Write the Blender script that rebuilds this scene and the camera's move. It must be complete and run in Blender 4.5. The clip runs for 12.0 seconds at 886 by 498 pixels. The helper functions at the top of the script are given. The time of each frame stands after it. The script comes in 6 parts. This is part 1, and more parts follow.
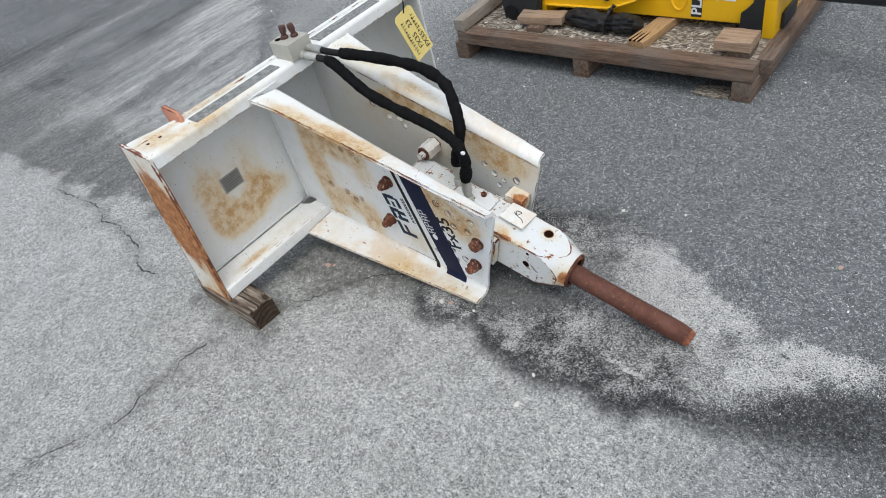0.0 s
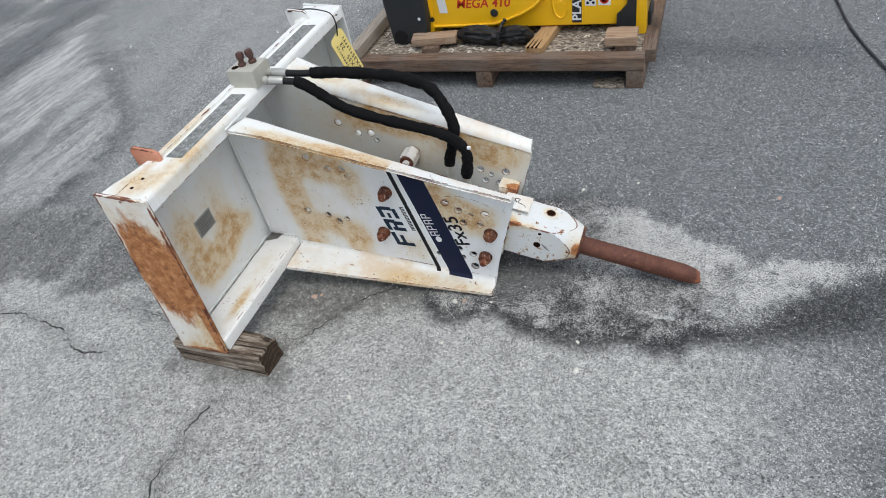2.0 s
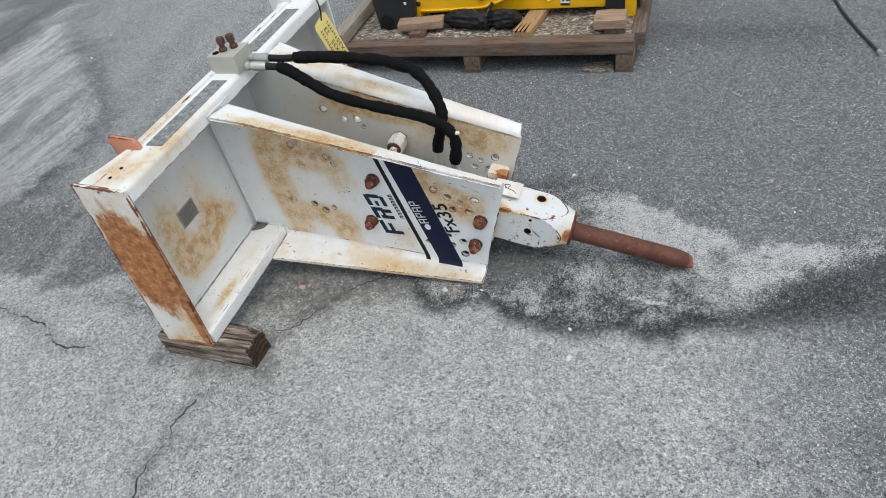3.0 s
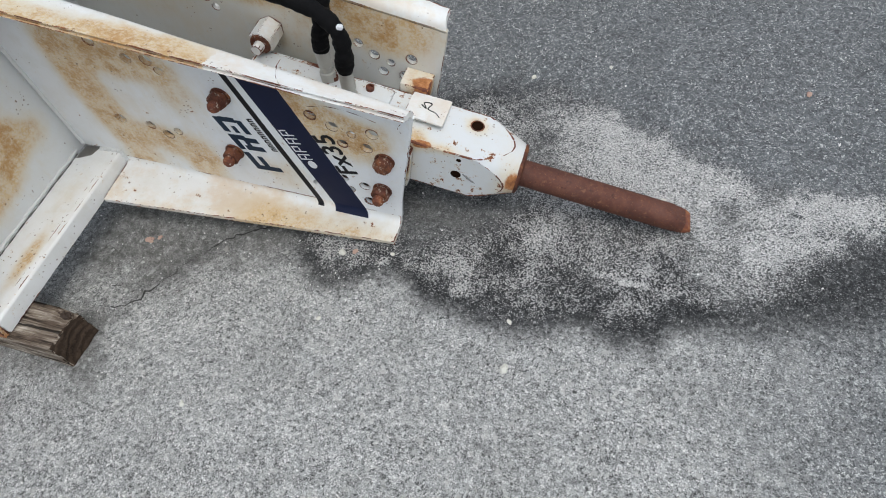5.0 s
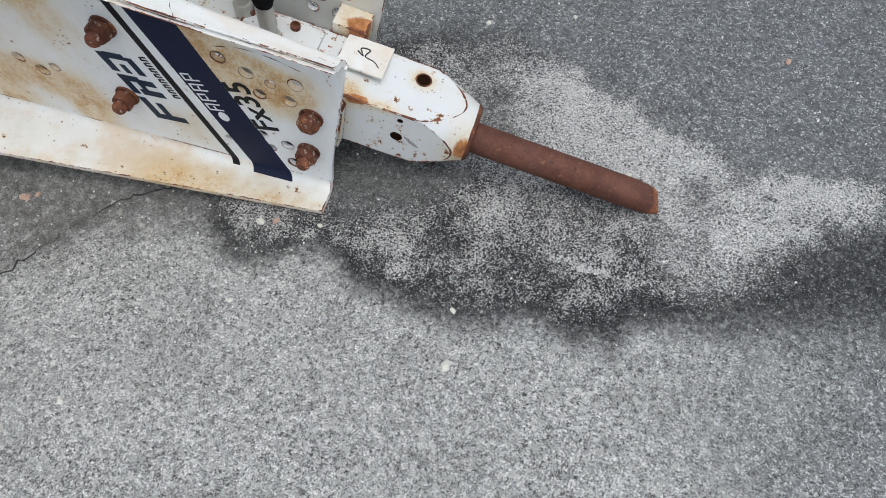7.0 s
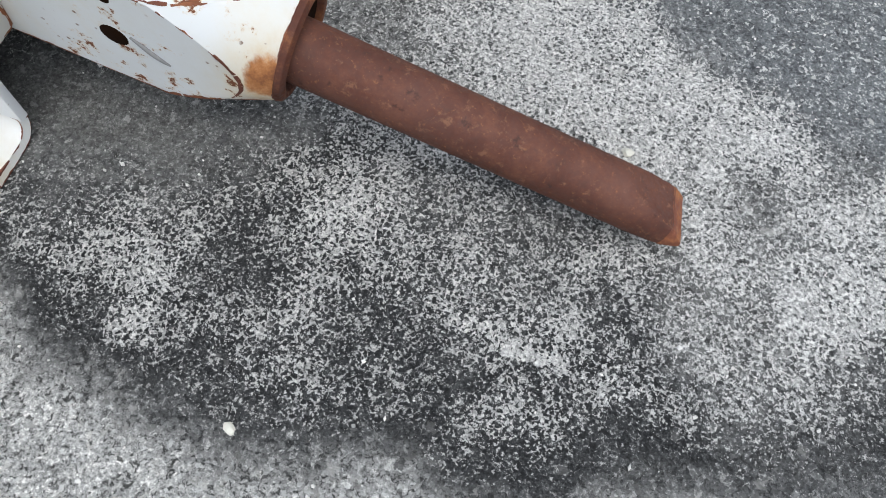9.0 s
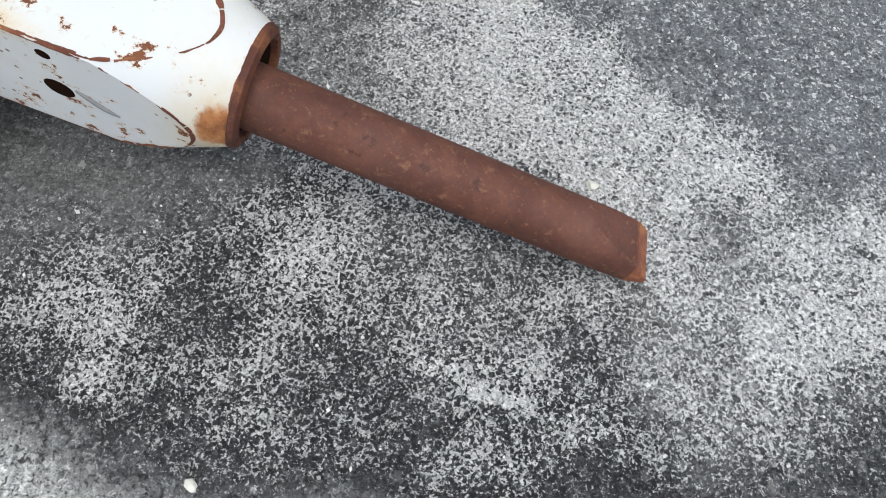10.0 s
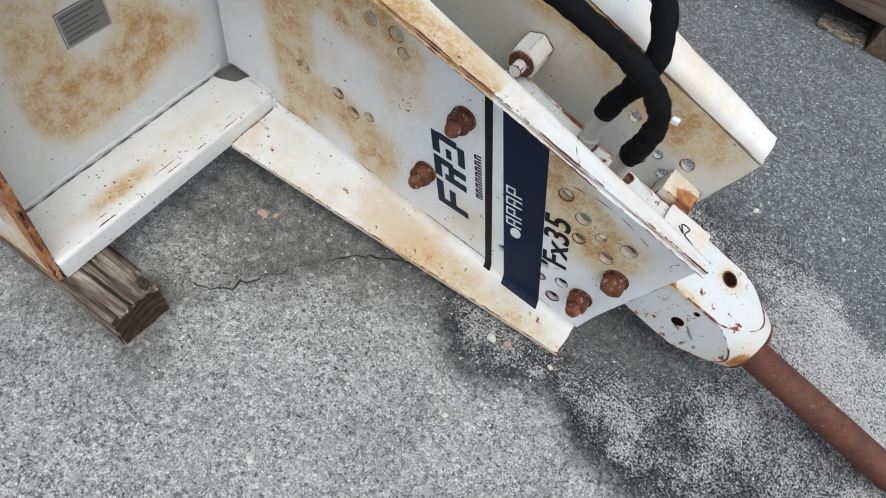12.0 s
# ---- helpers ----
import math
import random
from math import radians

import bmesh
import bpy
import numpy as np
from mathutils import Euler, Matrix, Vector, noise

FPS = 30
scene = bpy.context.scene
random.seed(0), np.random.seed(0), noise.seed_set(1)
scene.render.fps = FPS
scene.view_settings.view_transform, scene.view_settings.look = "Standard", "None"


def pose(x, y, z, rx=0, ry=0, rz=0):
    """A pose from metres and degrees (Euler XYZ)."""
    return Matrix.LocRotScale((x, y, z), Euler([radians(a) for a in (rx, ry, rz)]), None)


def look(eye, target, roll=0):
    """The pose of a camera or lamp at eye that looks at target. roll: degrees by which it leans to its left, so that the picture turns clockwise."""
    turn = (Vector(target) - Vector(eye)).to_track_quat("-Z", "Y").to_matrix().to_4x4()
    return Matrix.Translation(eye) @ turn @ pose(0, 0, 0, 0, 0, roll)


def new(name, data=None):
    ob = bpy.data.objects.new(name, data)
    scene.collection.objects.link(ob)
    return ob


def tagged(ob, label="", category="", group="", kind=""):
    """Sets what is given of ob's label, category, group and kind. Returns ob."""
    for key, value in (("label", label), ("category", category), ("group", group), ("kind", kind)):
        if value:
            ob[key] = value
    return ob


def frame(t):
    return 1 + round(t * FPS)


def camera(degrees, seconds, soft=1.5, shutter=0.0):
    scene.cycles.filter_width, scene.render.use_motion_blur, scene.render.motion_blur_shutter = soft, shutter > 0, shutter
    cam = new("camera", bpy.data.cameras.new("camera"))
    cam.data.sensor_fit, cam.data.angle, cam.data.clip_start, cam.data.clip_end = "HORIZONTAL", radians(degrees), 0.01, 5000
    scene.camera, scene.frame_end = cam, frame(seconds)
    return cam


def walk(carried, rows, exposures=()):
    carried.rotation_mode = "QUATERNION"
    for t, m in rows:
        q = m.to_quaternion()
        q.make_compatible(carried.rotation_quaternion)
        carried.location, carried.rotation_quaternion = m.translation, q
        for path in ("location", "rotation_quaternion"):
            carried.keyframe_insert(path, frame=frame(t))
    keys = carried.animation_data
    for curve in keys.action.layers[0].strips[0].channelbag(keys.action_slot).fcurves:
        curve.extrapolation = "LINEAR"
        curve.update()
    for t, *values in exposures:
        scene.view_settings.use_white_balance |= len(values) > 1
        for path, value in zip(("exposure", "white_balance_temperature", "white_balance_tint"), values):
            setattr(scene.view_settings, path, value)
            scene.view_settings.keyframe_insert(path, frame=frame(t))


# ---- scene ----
cam = camera(69.3, 12.0, soft=1.0)
PATH = [
    (0, (-0.114, 0.088, 1.476), (-1.266, 1.058, 0.16), -16.8),
    (0.5, (-0.314, -0.009, 1.477), (-1.321, 1.116, 0.165), -15.4),
    (1, (-0.482, -0.195, 1.472), (-1.35, 1.041, 0.162), -14.3),
    (1.5, (-0.58, -0.296, 1.494), (-1.33, 1.013, 0.18), -13.4),
    (2, (-0.601, -0.312, 1.498), (-1.279, 1.032, 0.181), -12.8),
    (2.5, (-0.61, -0.302, 1.487), (-1.259, 1.051, 0.165), -12.6),
    (2.7, (-0.613, -0.297, 1.481), (-1.259, 1.051, 0.152), -12.7),
    (4.3, (-0.59, 0.003, 1.331), (-1.232, 1.139, -0.184), -15.9),
    (4.5, (-0.613, 0.145, 1.284), (-1.225, 1.236, -0.277), -15.6),
    (5, (-0.64, 0.308, 1.164), (-1.183, 1.323, -0.471), -14.4),
    (5.5, (-0.653, 0.367, 1.074), (-1.124, 1.345, -0.605), -12.2),
    (6, (-0.674, 0.411, 1.047), (-1.078, 1.378, -0.656), -9.3),
    (6.5, (-0.684, 0.435, 1.046), (-1.044, 1.387, -0.676), -7.2),
    (6.7, (-0.69, 0.442, 1.048), (-1.031, 1.381, -0.685), -6.3),
    (8.3, (-0.708, 0.707, 0.845), (-0.972, 1.474, -0.984), -1.3),
    (8.5, (-0.702, 0.801, 0.747), (-0.934, 1.529, -1.101), 0.3),
    (9, (-0.668, 0.886, 0.558), (-0.847, 1.575, -1.311), 3.3),
    (9.5, (-0.658, 0.923, 0.515), (-0.821, 1.625, -1.351), 3.9),
    (10, (-0.658, 0.924, 0.563), (-0.801, 1.639, -1.299), 4.7),
    (10.5, (-0.678, 0.796, 0.765), (-0.846, 1.599, -1.059), 4.4),
    (11, (-0.816, 0.557, 1.032), (-0.998, 1.431, -0.757), 7.8),
    (11.5, (-0.944, 0.428, 1.121), (-1.207, 1.368, -0.624), 10.9),
    (12, (-1.189, 0.46, 1.065), (-1.57, 1.445, -0.634), 15.5),
]
walk(cam, [(t, look(eye, target, roll)) for t, eye, target, roll in PATH],
     [(0.0, -0.20, 6350, 7), (2.5, -0.22, 6350, 7), (4.5, -0.36, 6350, 7), (6.5, -0.33, 6350, 7), (8.5, -0.18, 6350, 7), (9.5, -0.04, 6350, 7), (10.5, -0.06, 6350, 7), (12.0, -0.22, 6350, 7)])

# ---- light: a bright, lightly clouded sky with a veiled sun ----
world = bpy.data.worlds.new("sky")
scene.world = world
world.use_nodes = True
wn, wl = world.node_tree.nodes, world.node_tree.links
wn.clear()
SUN_UP, SUN_ROUND = 70.0, 128.0
sky = wn.new("ShaderNodeTexSky")
sky.sky_type, sky.sun_disc = "NISHITA", False
sky.sun_elevation, sky.sun_rotation = radians(SUN_UP), radians(SUN_ROUND)
sky.air_density, sky.dust_density, sky.ozone_density = 1.0, 4.0, 1.0
haze = wn.new("ShaderNodeHueSaturation")
haze.inputs["Saturation"].default_value = 0.50
back = wn.new("ShaderNodeBackground")
back.inputs["Strength"].default_value = 0.235
wout = wn.new("ShaderNodeOutputWorld")
wl.new(sky.outputs[0], haze.inputs["Color"])
wl.new(haze.outputs[0], back.inputs["Color"])
wl.new(back.outputs[0], wout.inputs["Surface"])
sun = new("sun", bpy.data.lights.new("sun", "SUN"))
sun.data.energy, sun.data.angle, sun.data.color = 0.42, radians(45), (0.93, 1.0, 0.985)
sun.matrix_world = pose(0, 0, 6, 90 - SUN_UP, 0, 180 - SUN_ROUND)


# ---- materials ----
class Nodes:
    """A short way to write node trees."""

    def __init__(self, name):
        self.mat = bpy.data.materials.new(name)
        self.mat.use_nodes = True
        self.n, self.l = self.mat.node_tree.nodes, self.mat.node_tree.links
        self.bsdf = self.n["Principled BSDF"]
        self.geo = None

    def put(self, node, socket, value):
        if isinstance(value, bpy.types.NodeSocket):
            self.l.new(value, node.inputs[socket])
        else:
            if isinstance(value, tuple) and len(value) == 3 and node.inputs[socket].type == "RGBA":
                value = (*value, 1.0)
            node.inputs[socket].default_value = value

    def pos(self):
        if self.geo is None:
            self.geo = self.n.new("ShaderNodeNewGeometry")
        return self.geo.outputs["Position"]

    def local(self):
        return self.n.new("ShaderNodeTexCoord").outputs["Object"]

    def math(self, op, a, b=0.0, c=0.0, clamp=False):
        m = self.n.new("ShaderNodeMath")
        m.operation, m.use_clamp = op, clamp
        for i, v in enumerate((a, b, c)):
            self.put(m, i, v)
        return m.outputs[0]

    def noise(self, scale, detail=4.0, rough=0.55, vec=None, stretch=None, distort=0.0, seed=0.0):
        vec = self.pos() if vec is None else vec
        if stretch or seed:
            mp = self.n.new("ShaderNodeMapping")
            self.put(mp, "Vector", vec)
            mp.inputs["Scale"].default_value = stretch or (1, 1, 1)
            mp.inputs["Location"].default_value = (seed, seed * 0.7, -seed)
            vec = mp.outputs[0]
        t = self.n.new("ShaderNodeTexNoise")
        self.put(t, "Vector", vec)
        t.inputs["Scale"].default_value, t.inputs["Detail"].default_value = scale, detail
        t.inputs["Roughness"].default_value, t.inputs["Distortion"].default_value = rough, distort
        return t.outputs["Fac"]

    def voronoi(self, scale, vec=None, feature="F1", rand=1.0):
        t = self.n.new("ShaderNodeTexVoronoi")
        t.feature = feature
        self.put(t, "Vector", self.pos() if vec is None else vec)
        t.inputs["Scale"].default_value = scale
        t.inputs["Randomness"].default_value = rand
        return t

    def step(self, v, lo, hi, a=0.0, b=1.0):
        r = self.n.new("ShaderNodeMapRange")
        r.interpolation_type = "SMOOTHSTEP"
        self.put(r, "Value", v)
        for k, x in zip(("From Min", "From Max", "To Min", "To Max"), (lo, hi, a, b)):
            r.inputs[k].default_value = x
        return r.outputs[0]

    def mix(self, f, a, b, mode="MIX"):
        m = self.n.new("ShaderNodeMix")
        m.data_type, m.blend_type = "RGBA", mode
        self.put(m, 0, f)
        for i, v in ((6, a), (7, b)):
            if isinstance(v, bpy.types.NodeSocket):
                self.l.new(v, m.inputs[i])
            else:
                m.inputs[i].default_value = (*v, 1.0)
        return m.outputs[2]

    def ramp(self, f, *stops):
        r = self.n.new("ShaderNodeValToRGB")
        self.put(r, 0, f)
        e = r.color_ramp.elements
        while len(e) < len(stops):
            e.new(0.5)
        for el, (p, c) in zip(e, stops):
            el.position, el.color = p, (*c, 1.0)
        return r.outputs[0]

    def attr(self, name):
        a = self.n.new("ShaderNodeAttribute")
        a.attribute_name = name
        return a.outputs["Fac"]

    def random(self):
        return self.n.new("ShaderNodeObjectInfo").outputs["Random"]

    def blob(self, centre, size, soft=0.6):
        """1 inside an ellipsoid, falling to 0 at its rim."""
        mp = self.n.new("ShaderNodeVectorMath")
        mp.operation = "SUBTRACT"
        self.put(mp, 0, self.pos())
        mp.inputs[1].default_value = centre
        dv = self.n.new("ShaderNodeVectorMath")
        dv.operation = "DIVIDE"
        self.l.new(mp.outputs[0], dv.inputs[0])
        dv.inputs[1].default_value = size
        ln = self.n.new("ShaderNodeVectorMath")
        ln.operation = "LENGTH"
        self.l.new(dv.outputs[0], ln.inputs[0])
        return self.step(ln.outputs["Value"], 1.0, 1.0 - soft)

    def bump(self, height, strength, dist, normal=None):
        b = self.n.new("ShaderNodeBump")
        self.put(b, "Height", height)
        b.inputs["Strength"].default_value, b.inputs["Distance"].default_value = strength, dist
        if normal is not None:
            self.l.new(normal, b.inputs["Normal"])
        return b.outputs[0]

    def out(self, color, rough=0.5, metal=0.0, normal=None, spec=None):
        self.put(self.bsdf, "Base Color", color)
        self.put(self.bsdf, "Roughness", rough)
        self.put(self.bsdf, "Metallic", metal)
        if spec is not None:
            self.put(self.bsdf, "Specular IOR Level", spec)
        if normal is not None:
            self.l.new(normal, self.bsdf.inputs["Normal"])
        return self.mat


RUST_DARK, RUST_MID, RUST_OCHRE = (0.075, 0.028, 0.016), (0.25, 0.085, 0.03), (0.50, 0.27, 0.085)


def rusty_paint(name, stains=(), chips=0.5, scabs=(), base=(0.79, 0.80, 0.79), wash=0.0, spots=1.0, cut=None):
    """Weathered white enamel. stains: soft ochre blooms as (centre, size); scabs: bare brown rust; chips: how much flaking."""
    k = Nodes(name)
    broad = k.noise(5.5, 5, 0.62)
    fine = k.noise(70, 6, 0.7)
    dirt = k.noise(17, 6, 0.65, seed=3.1)
    color = k.mix(k.step(dirt, 0.42, 0.8, 0.0, 0.34), base, (0.60, 0.58, 0.50))
    film = k.step(k.noise(26, 5, 0.7, stretch=(1, 1, 0.35), seed=5.2), 0.52, 0.75, 0.0, 0.28)
    color = k.mix(film, color, (0.63, 0.55, 0.40))
    if stains:
        bloom = None
        for c, sz, *much in stains:
            b = k.blob(c, tuple(1.3 * q for q in sz), 0.95)
            if much:
                b = k.math("MULTIPLY", b, much[0])
            bloom = b if bloom is None else k.math("ADD", bloom, b)
        bloom = k.math("MINIMUM", bloom, 1.45)
        if cut is not None:
            xyz = k.n.new("ShaderNodeSeparateXYZ")
            k.put(xyz, 0, k.pos())
            bloom = k.math("MULTIPLY", bloom, k.step(k.math("ADD", xyz.outputs[0], k.math("MULTIPLY", k.math("SUBTRACT", fine, 0.5), 0.02)), cut + 0.002, cut - 0.002, 0.12, 1.0))
        low, mid = k.noise(8, 3, 0.5, seed=8.0), k.noise(26, 7, 0.66, seed=1.7)
        runs = k.noise(44, 6, 0.70, stretch=(1, 1, 0.30), seed=7.3)
        grain = k.noise(170, 4, 0.75, seed=2.4)
        whole = k.math("ADD", k.math("MULTIPLY", bloom, 0.54), k.math("ADD", k.math("MULTIPLY", low, 0.36), k.math("MULTIPLY", mid, 0.44)))
        whole = k.math("ADD", whole, k.math("MULTIPLY", runs, 0.36))
        # a thin tan wash, then the ochre film broken by grain, then brown hearts
        color = k.mix(k.step(whole, 0.60, 1.05, 0.0, 0.60), color, (0.65, 0.57, 0.42))
        film = k.math("MULTIPLY", k.step(whole, 0.88, 1.26), k.step(k.math("ADD", grain, k.math("MULTIPLY", mid, 0.4)), 0.56, 0.82, 0.28, 0.80))
        color = k.mix(film, color, k.mix(k.step(mid, 0.4, 0.62), (0.62, 0.435, 0.19), (0.53, 0.305, 0.085)))
        core = k.math("MULTIPLY", k.step(k.math("ADD", whole, k.math("MULTIPLY", k.math("SUBTRACT", mid, 0.5), 0.4)), 1.26, 1.52), k.step(grain, 0.36, 0.6, 0.55, 1.0))
        color = k.mix(k.math("MULTIPLY", core, 0.7), color, (0.41, 0.20, 0.05))
        dots = k.math("MULTIPLY", k.step(k.math("ADD", k.voronoi(190).outputs["Distance"], k.math("MULTIPLY", k.math("SUBTRACT", fine, 0.5), 0.5)), 0.20, 0.10), k.math("MULTIPLY", k.step(whole, 0.85, 1.1), k.step(mid, 0.42, 0.6)))
        color = k.mix(k.math("MULTIPLY", dots, 0.45), color, (0.20, 0.085, 0.025))
    if wash:
        color = k.mix(k.step(k.math("ADD", broad, k.math("MULTIPLY", fine, 0.25)), 0.56, 0.8, 0.0, wash), color, (0.62, 0.42, 0.20))
    speck = k.step(k.math("ADD", k.voronoi(120 if spots < 1.5 else 95).outputs["Distance"], k.math("MULTIPLY", k.math("SUBTRACT", fine, 0.5), 0.7)), 0.20, 0.12)
    speck = k.math("MULTIPLY", speck, k.step(k.noise(22, 3, 0.6, seed=2.2), 0.60 - 0.05 * spots, 0.70 - 0.05 * spots, 0.0, 0.9))
    color = k.mix(speck, color, k.mix(fine, (0.055, 0.03, 0.018), (0.22, 0.10, 0.04)))
    # flaked spots
    edge = k.step(k.noise(38, 7, 0.72, seed=12.5), 0.715 - 0.06 * chips, 0.73 - 0.06 * chips)
    bare = k.mix(k.noise(90, 4, 0.7), RUST_DARK, RUST_MID)
    halo = k.step(k.noise(38, 7, 0.72, seed=12.5), 0.665 - 0.06 * chips, 0.73 - 0.06 * chips, 0.0, 0.5)
    color = k.mix(halo, color, (0.58, 0.40, 0.20))
    color = k.mix(edge, color, bare)
    raised = edge
    for c, sz in scabs:
        s = k.step(k.math("ADD", k.math("MULTIPLY", k.blob(c, sz, 0.7), 0.55), k.math("MULTIPLY", k.noise(24, 7, 0.72, seed=4.4, stretch=(1, 1, 0.45)), 0.9)), 0.68, 0.88)
        rustc = k.ramp(k.noise(42, 6, 0.75, seed=9.1), (0.30, (0.15, 0.055, 0.024)), (0.5, (0.38, 0.155, 0.055)), (0.68, (0.58, 0.31, 0.14)))
        color = k.mix(s, color, rustc)
        raised = k.math("MAXIMUM", raised, s)
    rough = k.math("ADD", k.math("MULTIPLY", raised, 0.4), k.step(dirt, 0.3, 0.8, 0.34, 0.6))
    height = k.math("ADD", k.math("MULTIPLY", fine, 0.4), k.math("MULTIPLY", raised, -0.6))
    return k.out(color, rough, 0.0, k.bump(height, 0.35, 0.0012), 0.4)


def bare_rust(name, tone=1.0, light=0.0, grey=0.0, paint=0.0):
    k = Nodes(name)
    a, b, c = k.noise(26, 7, 0.72), k.noise(160, 5, 0.7, seed=2), k.noise(9, 4, 0.6, seed=7)
    f = k.math("ADD", k.math("MULTIPLY", a, 0.65), k.math("MULTIPLY", b, 0.35))
    color = k.ramp(f, (0.30, (0.055 * tone, 0.020 * tone, 0.013 * tone)), (0.5, (0.125 * tone, 0.043 * tone, 0.026 * tone)), (0.72, (0.24 * tone, 0.095 * tone, 0.055 * tone)))
    color = k.mix(k.step(c, 0.5, 0.75, 0.0, 0.45), color, (0.17 * tone, 0.075 * tone, 0.055 * tone))
    if grey:
        color = k.mix(grey, color, (0.105, 0.072, 0.068))
        color = k.mix(k.step(k.noise(75, 6, 0.75, seed=3.3), 0.56, 0.68, 0.0, 0.5), color, (0.30, 0.155, 0.09))
        color = k.mix(k.step(k.noise(240, 5, 0.78, seed=5.5), 0.58, 0.70, 0.0, 0.6), color, (0.34, 0.15, 0.065))
        color = k.mix(k.step(k.noise(55, 5, 0.7, seed=9.9), 0.60, 0.70, 0.0, 0.6), color, (0.035, 0.02, 0.018))
    if light:
        color = k.mix(k.step(a, 0.45, 0.7, 0.0, light), color, (0.40, 0.16, 0.05))
    if paint:
        color = k.mix(k.step(k.noise(85, 5, 0.7, seed=6.4), 0.57, 0.63, 0.0, paint), color, (0.56, 0.47, 0.38))
        color = k.mix(k.step(k.noise(60, 4, 0.7, seed=1.4), 0.58, 0.66, 0.0, 0.8), color, (0.05, 0.02, 0.012))
    return k.out(color, k.step(b, 0.3, 0.7, 0.55, 0.85), 0.15, k.bump(k.math("ADD", a, k.math("MULTIPLY", b, 0.6)), 0.5, 0.0011), 0.35)


def plain(name, color, rough=0.5, metal=0.0, vary=0.12, scale=40, bump=0.15, spec=0.4):
    k = Nodes(name)
    n1, n2 = k.noise(scale, 5, 0.65), k.noise(scale * 0.17, 3, 0.6, seed=4)
    lo, hi = tuple(c * (1 - vary) for c in color), tuple(min(1, c * (1 + vary)) for c in color)
    col = k.mix(k.math("ADD", k.math("MULTIPLY", n1, 0.5), k.math("MULTIPLY", n2, 0.5)), lo, hi)
    return k.out(col, k.step(n2, 0.3, 0.7, rough * 0.85, min(1, rough * 1.15)), metal, k.bump(n1, bump, 0.001), spec)


def timber(name, pale, dark, along="x", gray=0.3):
    """Sawn softwood with grain along one axis."""
    k = Nodes(name)
    stretch = {"x": (0.07, 1, 1), "y": (1, 0.07, 1), "z": (1, 1, 0.07)}[along]
    vec = k.pos()
    g = k.noise(75, 6, 0.65, vec=vec, stretch=stretch, distort=0.3)
    g2 = k.noise(260, 4, 0.6, vec=vec, stretch=stretch)
    w = k.noise(7, 4, 0.6, seed=3)
    f = k.math("ADD", k.math("MULTIPLY", g, 0.6), k.math("MULTIPLY", g2, 0.4))
    col = k.ramp(f, (0.33, dark), (0.5, tuple((a + b) / 2 for a, b in zip(pale, dark))), (0.66, pale))
    grayish = sum(pale) / 3 * 0.9
    col = k.mix(k.step(w, 0.4, 0.7, 0.0, gray), col, (grayish, grayish * 0.95, grayish * 0.88))
    col = k.mix(k.step(k.noise(95, 4, 0.6, vec=vec, stretch=stretch, seed=6), 0.60, 0.68, 0.0, 0.5), col, (0.03, 0.02, 0.015))
    col = k.mix(1.0, col, k.ramp(k.random(), (0.0, (0.82, 0.82, 0.82)), (1.0, (1.0, 1.0, 1.0))), "MULTIPLY")
    return k.out(col, 0.82, 0.0, k.bump(k.math("ADD", g, k.math("MULTIPLY", g2, 0.5)), 0.55, 0.002), 0.2)


